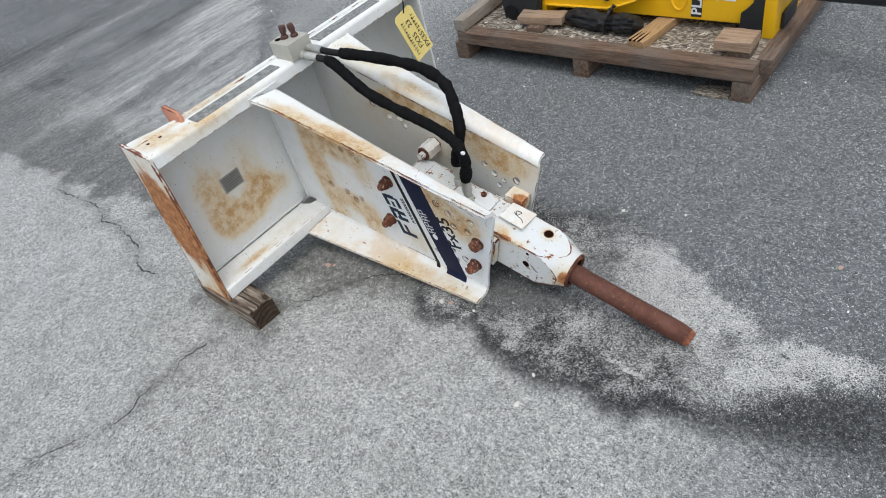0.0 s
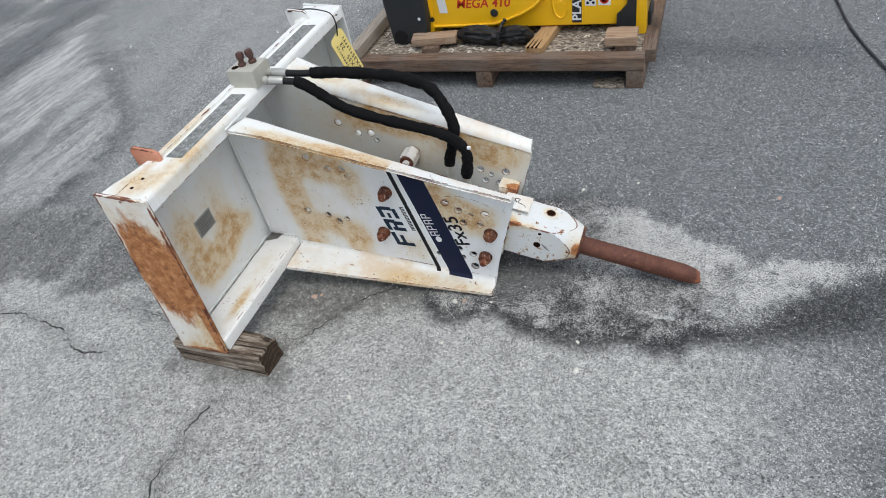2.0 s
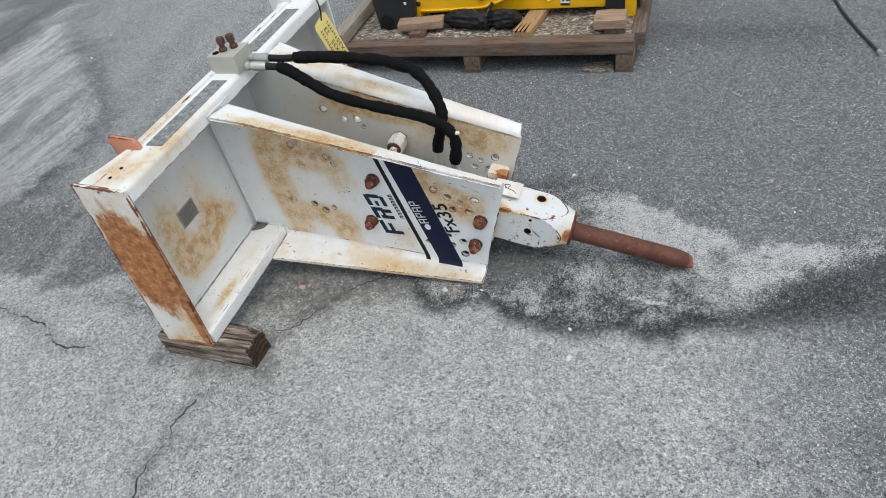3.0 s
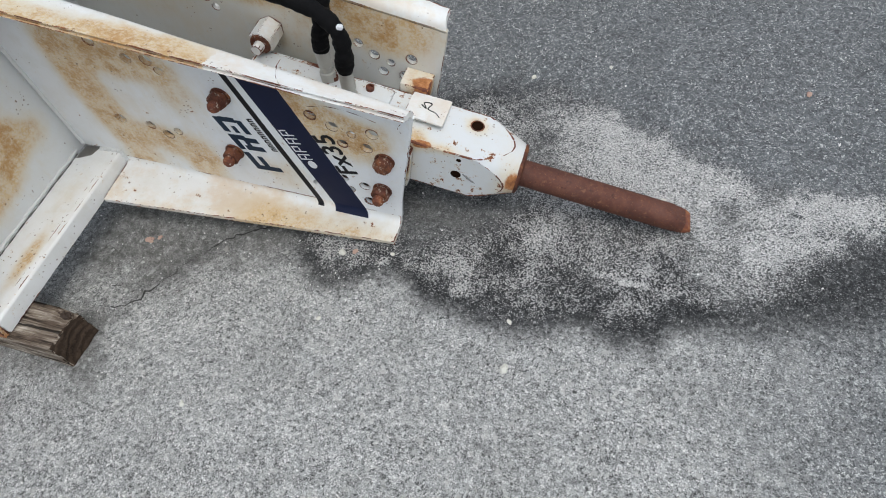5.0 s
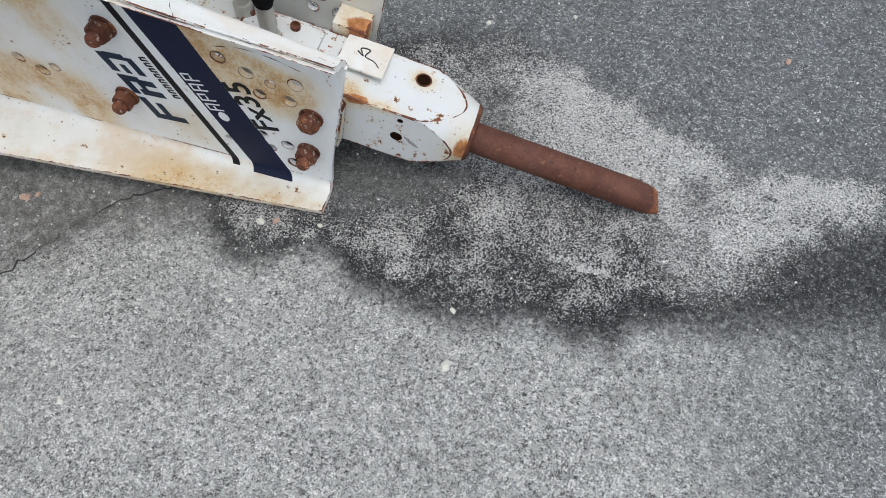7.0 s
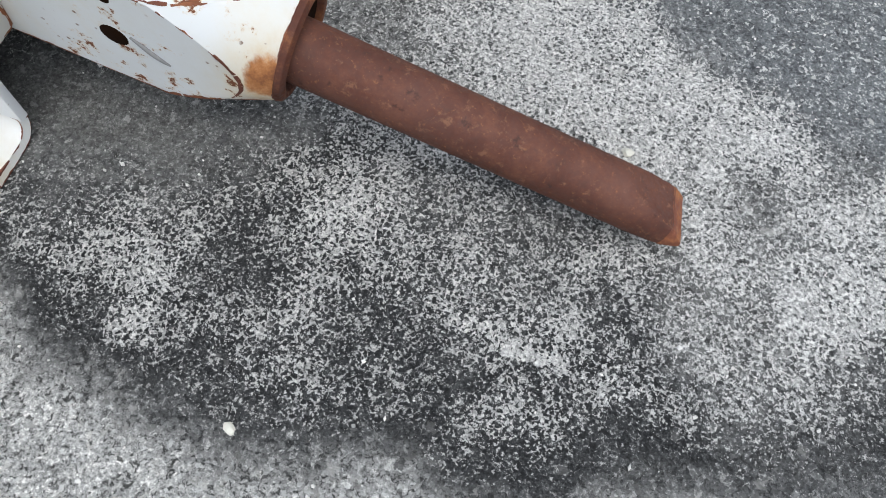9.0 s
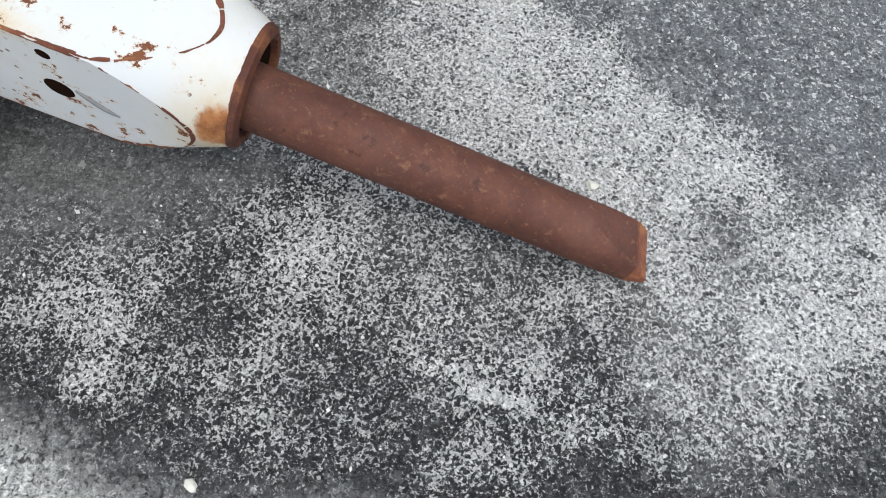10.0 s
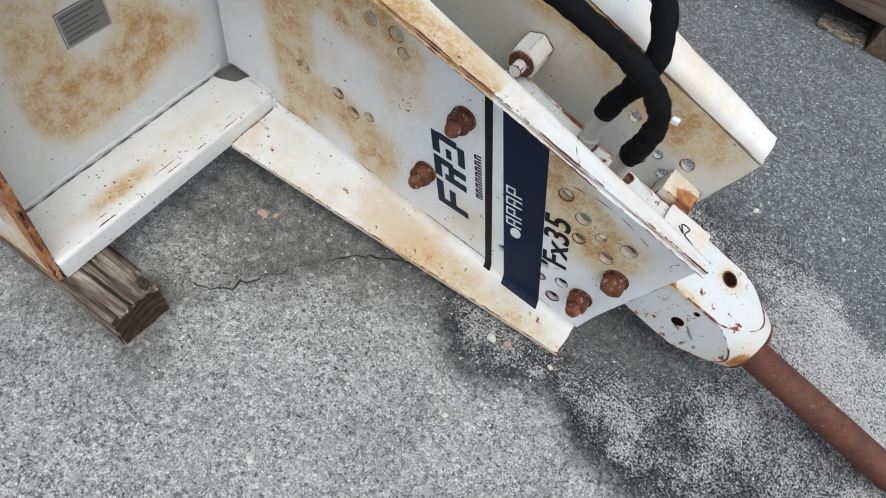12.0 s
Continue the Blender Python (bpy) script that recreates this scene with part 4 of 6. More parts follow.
def build_mount():
    def along_y(profile, y0, y1):
        return loft([[(px, y, pz) for px, pz in profile] for y in (y0, y1)])

    plate = part("mount_frame", box(BACK - 0.010, BACK, Y0 + 0.004, Y1 - 0.004, 0.125, 0.646, 0.001), WHITE_BACK, BREAKER, "white back plate with ochre rust blooms")
    # top rail: a bent channel with a rolled front corner and a lip
    r = 0.016
    arc = [(FRONT - r + r * math.sin(a), 0.655 - r + r * math.cos(a)) for a in (math.pi / 2 * i / 6 for i in range(7))]
    top = [(-1.958, 0.655)] + arc + [(FRONT + 0.001, 0.611)]
    part("top_rail", along_y([tuple(p) for p in sheet(top, 0.009, -1.0)], Y0 + 0.002, Y1 - 0.002), WHITE_RAIL, plate)
    # the rail widens towards both ends
    for ya, yb, yc in ((Y0 + 0.003, 0.70, 0.82), (Y1 - 0.003, 1.70, 1.60)):
        fl = [(-1.960, ya), (REAR, ya), (REAR + 0.008, (ya + yb) / 2), (REAR + 0.022, yb), (-1.962, yc), (-1.950, yc)]
        part("rail_gusset", flat_plate(fl, [], 0.009, Matrix.Translation((0, 0, 0.6565)), 0.0015), WHITE_RAIL, plate)
    # bottom rail
    rb = 0.007
    xf = FRONT + 0.010
    ledge = [(BACK - 0.012, Y0 - 0.016), (xf - rb, Y0 - 0.016), (xf - rb, Y1), (BACK - 0.012, Y1), (BACK - 0.012, NEAR + 0.012), (BACK + 0.060, NEAR + 0.012), (BACK + 0.048, NEAR - 0.026), (BACK + 0.018, NEAR - 0.040), (BACK - 0.012, NEAR - 0.045)]
    part("bottom_ledge", flat_plate(ledge, [], 0.009, Matrix.Translation((0, 0, 0.131)), 0.0008), WHITE_LEDGE, plate, "white ledge with rust freckles and a cut corner")
    arcb = [(xf - rb + rb * math.sin(a), 0.131 - rb + rb * math.cos(a)) for a in (math.pi / 2 * i / 5 for i in range(6))]
    part("bottom_lip", along_y([tuple(p) for p in sheet([(xf - rb - 0.012, 0.1318)] + arcb + [(xf, 0.088)], 0.009, -1.0)], Y0 - 0.018, Y1), WHITE_LEDGE, plate)
    part("dirt_pocket", rough_up(box(BACK - 0.004, BACK + 0.066, NEAR - 0.052, NEAR + 0.012, 0.104, 0.119, 0.002), 0.002, 60), plain("packed_grey_dirt", (0.19, 0.18, 0.165), 0.95, vary=0.35, scale=120, bump=0.8), plate, "packed grey dirt in the cut corner")
    lip_weld = [Vector((BACK + 0.062 + 0.012 * i, NEAR - 0.002, 0.133)) for i in range(4)] + [Vector((px + 0.001, NEAR - 0.002, pz + 0.001)) for px, pz in arcb] + [Vector((xf + 0.001, NEAR - 0.003, z)) for z in (0.11, 0.098, 0.088)]
    part("weld_bead", pipe(smooth_path(lip_weld, 4), lambda i, a: 0.0055 + 0.0012 * math.sin(i * 1.7), 8), WELD, plate)
    part("weld_bead", pipe(smooth_path([(BACK + 0.002, y, 0.136 + 0.0012 * math.sin(y * 90)) for y in np.linspace(Y0 + 0.01, 1.06, 12)], 6), lambda i, a: 0.0045 + 0.0012 * math.sin(i * 1.9), 8), WELD, plate)
    part("grime", pipe(smooth_path([(BACK + 0.0085, y, 0.1325 + 0.0008 * math.sin(y * 140)) for y in np.linspace(Y0 + 0.01, 1.05, 14)], 6), lambda i, a: 0.0011 + 0.0006 * math.sin(i * 0.9), 6), plain("grey_seam_dirt", (0.12, 0.115, 0.105), 0.95, vary=0.5, scale=160, bump=0.8), plate, "dark dirt along the seam")
    # end plates; the near one is bent out at its foot
    for name, y, foot, mat, lab in (("end_plate", Y0, -0.026, WHITE_END, "white end plate rusted bare down its middle"), ("end_plate", Y1, 0.0, WHITE_BACK, "")):
        t = 0.010
        rows = []
        for i in range(13):
            s = i / 12
            z = 0.082 + (0.664 - 0.082) * s
            yo = y + foot * (1 - s) ** 1.5
            back = REAR - 0.004 + 0.0 * s - 0.022 * math.sin(math.pi * min(1, s * 1.1)) * 0.35 - 0.03 * max(0.0, 0.12 - s)
            front = FRONT + 0.002
            rows.append([(back, yo - t / 2, z), (back, yo + t / 2, z), (front, yo + t / 2, z - 0.014 * s), (front, yo - t / 2, z - 0.014 * s)])
        bm = loft(rows)
        bmesh.ops.bevel(bm, geom=[e for e in bm.edges if len(e.link_faces) == 2 and e.calc_face_angle() > 1.0], offset=0.0012, segments=1, affect="EDGES")
        part(name, bm, mat, plate, lab)
    # lifting hooks behind the top rail
    for y, mat, lab in ((0.778, ORANGE_WORN, "hook with worn orange paint"), (1.668, WHITE, "")):
        out = [(-1.990, 0.605), (-2.012, 0.640), (-2.016, 0.684), (-2.009, 0.692), (-1.945, 0.684), (-1.934, 0.676), (-1.930, 0.656), (-1.962, 0.650), (-1.964, 0.605)]
        part("hook", flat_plate(out, [], 0.014, Matrix.Translation((0, y, 0)) @ Matrix.Rotation(radians(90), 4, "X"), 0.002), mat, plate, lab)
    # grit strips let into the rail
    for y0, y1 in ((0.80, 1.135), (1.315, 1.62)):
        bm = box(-1.926, -1.873, y0, y1, 0.650, 0.6565, 0.0)
        part("grip_strip", bm, GRIP, plate, "rough grey anti-slip strip")
    part("rail_ridge", box(-1.960, -1.940, 0.79, 1.70, 0.640, 0.663, 0.003), WHITE_RAIL, plate)
    # data plate
    dp = part("data_plate", box(BACK, BACK + 0.0015, 0.806, 0.885, 0.346, 0.406, 0.0), DATA_PLATE, plate, "dull grey data plate with unreadable rows")
    m = Matrix(((0, 0, 1, BACK + 0.0016), (1, 0, 0, 0.806), (0, 1, 0, 0.346), (0, 0, 0, 1)))
    border = [[(0.001, 0.001), (0.078, 0.001), (0.078, 0.003), (0.001, 0.003)], [(0.001, 0.057), (0.078, 0.057), (0.078, 0.059), (0.001, 0.059)], [(0.001, 0.003), (0.003, 0.003), (0.003, 0.057), (0.001, 0.057)], [(0.076, 0.003), (0.078, 0.003), (0.078, 0.057), (0.076, 0.057)]]
    part("border", polygons(border, m, 0.0003), plain("pale_plate_border", (0.42, 0.42, 0.40), 0.5, 0.2, vary=0.4, scale=180), dp)
    rows = [[(0.006, 0.050 - 0.0085 * i), (0.072 - 0.012 * (i % 3), 0.050 - 0.0085 * i), (0.072 - 0.012 * (i % 3), 0.0522 - 0.0085 * i), (0.006, 0.0522 - 0.0085 * i)] for i in range(6)]
    part("printed_rows", polygons(rows, m, 0.0003), plain("faded_grey_ink", (0.10, 0.10, 0.095), 0.6, vary=0.3, scale=200), dp)
    for y in (0.70, 0.66, 1.70):
        part("rail_hole", lathe([(0.0, 0.0), (0.005, 0.0), (0.005, 0.0012), (0.0, 0.0012)], axis_to((-1.93 + 0.1 * (y - 0.68), y, 0.6552), (0, 0, 1)), 12), GREY_HOLE, plate)


build_mount()


def top_line(x):
    return 0.635 + (0.385 - 0.635) * (x + 1.86) / (1.86 - 1.042)


def low_line(x):
    return 0.090 + (0.003 - 0.090) * (x + 1.86) / (1.86 - 1.140)


HOLES_REAR = [(-1.698, 0.470, 0.0125), (-1.633, 0.432, 0.0115), (-1.585, 0.432, 0.0125), (-1.570, 0.406, 0.0095), (-1.767, 0.252, 0.0125), (-1.691, 0.241, 0.0115), (-1.658, 0.217, 0.0125), (-1.624, 0.231, 0.0095)]
HOLES_FRONT = [(-1.264, 0.329, 0.0125), (-1.224, 0.303, 0.0125), (-1.187, 0.286, 0.0095), (-1.215, 0.256, 0.0115), (-1.142, 0.292, 0.0125), (-1.164, 0.251, 0.0125)]
HOLES_LOW = [(-1.245, 0.144, 0.0115), (-1.237, 0.108, 0.0095), (-1.200, 0.125, 0.0115), (-1.201, 0.073, 0.0125), (-1.321, 0.112, 0.0105), (-1.276, 0.120, 0.0105)]


def build_bracket(face, out, holes, mats, label):
    """A flanged side plate. face: y of the web's outer (near) or inner (far) face; out: -1 bends towards the near side, +1 away."""
    t = 0.010
    r = 0.026
    web_mat, top_mat, low_mat = mats
    xs = list(np.linspace(-1.958, -1.046, 22))
    upper = [(x, top_line(x) - r - (0.019 - 0.006 * min(1.0, max(0.0, (x + 1.855) / 0.813)) if out < 0 else 0.0)) for x in xs]
    front = [(-1.052, 0.335), (-1.066, 0.285), (-1.084, 0.225), (-1.103, 0.16), (-1.116, 0.115), (-1.125, 0.08), (-1.131, 0.05), (-1.135, low_line(-1.135) + r)]
    lower = [(x, low_line(x) + r) for x in np.linspace(-1.15, -1.845, 14)]
    outline = upper + front + lower + [(-1.845, 0.135), (-1.958, 0.140)]
    m = Matrix(((1, 0, 0, 0), (0, 0, -1, face), (0, 1, 0, 0), (0, 0, 0, 1)))
    web = part("side_bracket", flat_plate(outline, holes, t, m), web_mat, BREAKER, label)
    if out < 0:
        wall = face + t  # inner side of the near web
    else:
        wall = face  # inner side of the far web
    for kind in ("top_flange", "bottom_flange"):
        sections = []
        ends = np.linspace(-1.855, -1.042, 24) if kind == "top_flange" else np.linspace(-1.845, -1.138, 20)
        for i, x in enumerate(ends):
            s = i / (len(ends) - 1)
            if kind == "top_flange":
                width = 0.104 * (1 - s) + 0.042 * s + 0.02 * max(0, 0.1 - s) * 10 * 0.5
                zt = top_line(x) + 0.0015 * math.sin(s * 23) * 0.5
                # the near fold lies a little lower than its free edge
                fold = zt - 0.018 + 0.006 * s if out < 0 else zt
                path = [(wall, fold - r - 0.002)] + [(wall + out * (r - r * math.cos(a)), fold - r + r * math.sin(a)) for a in (math.pi / 2 * j / 6 for j in range(7))]
                free = zt - 0.0015
                path += [(wall + out * width, free), (wall + out * (width + 0.001), free - 0.0005)]
                prof = sheet(path, t, 1.0 if out < 0 else -1.0)
            else:
                width = 0.132 * (1 - s) + 0.070 * s
                zb = low_line(x)
                drop = 0.004 * (1 - s)
                path = [(wall, zb + r + 0.002)] + [(wall + out * (r - r * math.cos(a)), zb + r - r * math.sin(a)) for a in (math.pi / 2 * j / 6 for j in range(7))]
                path += [(wall + out * width * 0.6, zb - drop * 0.45), (wall + out * width, zb - drop)]
                prof = sheet(path, t, -1.0 if out < 0 else 1.0)
            sections.append([(x - (0.006 * s if kind == "top_flange" else 0.0), p[0], p[1]) for p in prof])
        part(kind, loft(sections), top_mat if kind == "top_flange" else low_mat, web)
    return web


NEAR_WEB = build_bracket(NEAR, -1, HOLES_REAR + HOLES_FRONT + HOLES_LOW, (WHITE_WEB, WHITE_FLANGE, WHITE_LOWER), "white side bracket with bolt holes, decals and ochre rust")
FAR_HOLES = [(x, z - 0.018, r) for x, z, r in HOLES_REAR[:4]] + [(-1.136, 0.284, 0.0125), (-1.186, 0.271, 0.0095), (-1.221, 0.290, 0.0115), (-1.209, 0.246, 0.0115), (-1.161, 0.237, 0.0115), (-1.251, 0.318, 0.0115)]
FAR_WEB = build_bracket(FAR, 1, FAR_HOLES,
                        (WHITE_FAR, WHITE_FAR_TOP, WHITE_LOWER), "white side bracket with rust patches on its inner face")
part("weld_bead", pipe(smooth_path([(-1.952, NEAR - 0.002, z) for z in np.linspace(0.145, 0.60, 14)], 6), lambda i, a: 0.0045 + 0.001 * math.sin(i * 2.1), 8), WELD, NEAR_WEB)

part("weld_bead", pipe(smooth_path([(-1.853, NEAR + 0.008 - 0.116 * i / 6, 0.6335 + 0.001 * math.sin(i * 2)) for i in range(7)], 5), lambda i, a: 0.0032 + 0.0006 * math.sin(i * 1.9), 8), WELD, NEAR_WEB)


def build_hole_rim(x, z, r, face, out, web, seed):
    """The wall of a bolt hole, its shade coloured in as dark rust, with an uneven stain round it."""
    rng = random.Random(seed)
    bm, rows = bmesh.new(), []
    grow, turn = rng.uniform(0.0, 0.20), rng.uniform(0, 6)
    for i in range(22):
        a = 2 * math.pi * i / 22
        w = grow * max(0.0, 0.2 + 0.8 * math.sin(a + turn) + 0.45 * noise.noise(Vector((math.cos(a) * 2.2, math.sin(a) * 2.2, seed))))
        rows.append([bm.verts.new((x + rr * math.cos(a), face + yy, z + rr * math.sin(a))) for rr, yy in ((r - 0.0004, -out * 0.0096), (r - 0.0004, -out * 0.0006), (r + 0.0004, out * 0.0003), (r + r * w + 0.0005, out * 0.0003))])
    for a, b in zip(rows, rows[1:] + rows[:1]):
        for i in range(3):
            bm.faces.new((a[i], b[i], b[i + 1], a[i + 1]))
    part("hole_rim", bm, RUST_HOLE, web)


for i, (hx, hz, hr) in enumerate(HOLES_REAR + HOLES_FRONT + HOLES_LOW):
    if not (-1.34 < hx < -1.23 and hz < 0.16):
        build_hole_rim(hx, hz, hr, NEAR, -1, NEAR_WEB, i + 3)

# decals on the near web, drawn in the web's own plane
DECAL = Matrix(((1, 0, 0, 0), (0, 0, -1, NEAR - 0.0003), (0, 1, 0, 0), (0, 0, 0, 1)))


def wrapped_stripe(x_top, x_top2, x_low, x_low2, z_top, reach):
    """A stripe that runs down the web, over the lower bend and a little way out on the flange."""
    r, t = 0.026, 0.010
    slope, slope2 = (x_low - x_top) / (z_top - 0.06), (x_low2 - x_top2) / (z_top - 0.06)
    sections = []
    for depth in (0.0004, -0.0006):
        rows = []
        for xt, sl in ((x_top, slope), (x_top2, slope2)):
            zb = low_line(xt + sl * (z_top - 0.06))
            line = [(NEAR - depth, z_top), (NEAR - depth, zb + r)]
            line += [(NEAR + t - r + (r - t - depth) * math.cos(a), zb + r - (r - t - depth) * math.sin(a)) for a in (reach * j / 5 for j in range(1, 6))]
            run, pts, last = 0.0, [], line[0]
            for q in line:
                run += math.dist(q, last)
                last = q
                pts.append((xt + sl * run, q[0], q[1]))
            rows.append(pts)
        sections.append(rows)
    (l0, r0), (l1, r1) = sections
    return loft([[a, b, c, d] for a, b, c, d in zip(l0, r0, r1, l1)])


part("wide_stripe", wrapped_stripe(-1.404, -1.326, -1.303, -1.226, 0.438, 1.45), NAVY, NEAR_WEB, "navy stripe decal")
part("thin_stripe", wrapped_stripe(-1.436, -1.422, -1.344, -1.330, 0.445, 1.1), BLACK_DECAL, NEAR_WEB, "thin black stripe decal")
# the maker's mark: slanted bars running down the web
ROT = DECAL @ Matrix.Translation((-1.397, 0.134, 0)) @ Matrix.Rotation(radians(105), 4, "Z")


def bars(rects, lean):
    return [[(x0 + lean * y0, y0), (x1 + lean * y0, y0), (x1 + lean * y1, y1), (x0 + lean * y1, y1)] for x0, x1, y0, y1 in rects]


for glyph in (((0.000, 0.014, 0.0, 0.062), (0.013, 0.056, 0.048, 0.062), (0.013, 0.046, 0.024, 0.036)),
              ((0.066, 0.080, 0.0, 0.042), (0.066, 0.112, 0.048, 0.062), (0.098, 0.112, 0.024, 0.049), (0.079, 0.099, 0.024, 0.034), (0.092, 0.106, 0.0, 0.025)),
              ((0.120, 0.164, 0.048, 0.062), (0.152, 0.166, 0.014, 0.049), (0.120, 0.160, 0.0, 0.013), (0.120, 0.140, 0.026, 0.036))):
    part("maker_mark", polygons(bars(glyph, 0.30), ROT, 0.0007), TEAL_DECAL, NEAR_WEB, "dark slate mark of slanted bars")
SMALL = DECAL @ Matrix.Translation((-1.383, 0.205, 0)) @ Matrix.Rotation(radians(105), 4, "Z")
part("small_mark", polygons(bars([(i * 0.0125 + a, i * 0.0125 + b, c, d) for i in range(8) for a, b, c, d in ((0, 0.003, 0, 0.013), (0.003, 0.0085, 0.0095, 0.013), (0.0065, 0.0095, 0, 0.0085))], 0.2), SMALL, 0.0006), BLACK_DECAL, NEAR_WEB)
WHITEMARK = Matrix.Translation((0, -0.0006, 0)) @ DECAL @ Matrix.Translation((-1.296, 0.168, 0)) @ Matrix.Rotation(radians(105), 4, "Z")
part("white_mark", polygons(bars([(0.026 + i * 0.024 + a, 0.026 + i * 0.024 + b, c, d) for i in range(4) for a, b, c, d in ((0, 0.003, 0, 0.029), (0.003, 0.017, 0.026, 0.029), (0.014, 0.017, 0.012 * (i % 2), 0.026), (0.004, 0.012, 0.012, 0.015))], 0.15)
     + [[(0.012 + 0.012 * math.cos(a), 0.011 + 0.010 * math.sin(a)) for a in (2 * math.pi * i / 14 for i in range(14))]], WHITEMARK, 0.0005), WHITE_DECAL, NEAR_WEB, "white outlined mark on the navy stripe")
part("model_lettering", lettering("Fx35", 0.062, DECAL @ Matrix.Translation((-1.206, 0.160, 0)) @ Matrix.Rotation(radians(105), 4, "Z"), 0.0006, 0.15, 1.02, 0.0010), BLACK_DECAL, NEAR_WEB, "black model lettering")


for i, (hx, hz, hr) in enumerate(FAR_HOLES):
    build_hole_rim(hx, hz, hr, FAR, -1, FAR_WEB, i + 40)

# hairline scratches in the paint
for run in ([(-1.262, NEAR - 0.0004, 0.352), (-1.215, NEAR - 0.0004, 0.356), (-1.165, NEAR - 0.0004, 0.345), (-1.125, NEAR - 0.0004, 0.327)],
            [(-1.075, NEAR - 0.0004, 0.330), (-1.083, NEAR - 0.0004, 0.318), (-1.079, NEAR - 0.0004, 0.306)],
            [(-1.285, 1.075, top_line(-1.285) - 0.0085), (-1.276, 1.05, top_line(-1.276) - 0.0045), (-1.262, 1.032, top_line(-1.262) - 0.0015), (-1.262, 1.018, top_line(-1.262) - 0.0006)]):
    part("scratch", pipe(smooth_path(run, 8), lambda i, a: 0.0003 + 0.0004 * math.sin(i * 0.9), 5), RUST_HOLE, NEAR_WEB)


# ---- bolts through the near bracket ----
def build_bolt(x, z, kind):
    m = axis_to((x, NEAR - 0.0005, z), (0, -1, 0))
    tip = 0.040 if kind else 0.024
    bolt = part("bolt", lathe([(0.0, 0.0), (0.0115, 0.0), (0.0115, tip - 0.004), (0.0090, tip), (0.0, tip)], m, 18), RUST_THREAD, BREAKER, "rusted bolt end with nut and washer")
    part("washer", lathe([(0.010, 0.0), (0.0215, 0.0), (0.0215, 0.0035), (0.010, 0.0035)], m, 24), RUST_BOLT, bolt)
    bm = lathe([(0.009, 0.0035), (0.0185, 0.0035), (0.0205, 0.0060), (0.0205, 0.0210), (0.0182, 0.0245), (0.009, 0.0245)], m @ Matrix.Rotation(x * 40, 4, "Z"), 6)
    bmesh.ops.bevel(bm, geom=bm.edges[:], offset=0.0014, segments=2, affect="EDGES")
    part("nut", rough_up(bm, 0.0008, 90), RUST_BOLT, bolt)
    if kind:
        part("thread", lathe([(0.0112, 0.0246)] + [(0.0128 if i % 2 else 0.0112, 0.026 + 0.0016 * i) for i in range(6)] + [(0.0112, 0.0365)], m, 18), RUST_THREAD, bolt)


for bx, bz, bk in ((-1.452, 0.356, 1), (-1.498, 0.188, 1), (-1.132, 0.219, 0), (-1.160, 0.121, 1)):
    build_bolt(bx, bz, bk)

# ---- the hammer body and its chisel ----
PITCH = radians(14.5)
U, W = Vector((math.cos(PITCH), 0, -math.sin(PITCH))), Vector((math.sin(PITCH), 0, math.cos(PITCH)))
NOSE = Vector((-0.884, 1.192, 0.1125))


def at_body(s, v, w):
    """s along the hammer from its nose, v across, w up from its axis."""
    return NOSE + U * s + Vector((0, v, 0)) + W * w


BODY_M = Matrix((( U.x, 0, W.x, NOSE.x), (0, 1, 0, NOSE.y), (U.z, 0, W.z, NOSE.z), (0, 0, 0, 1)))


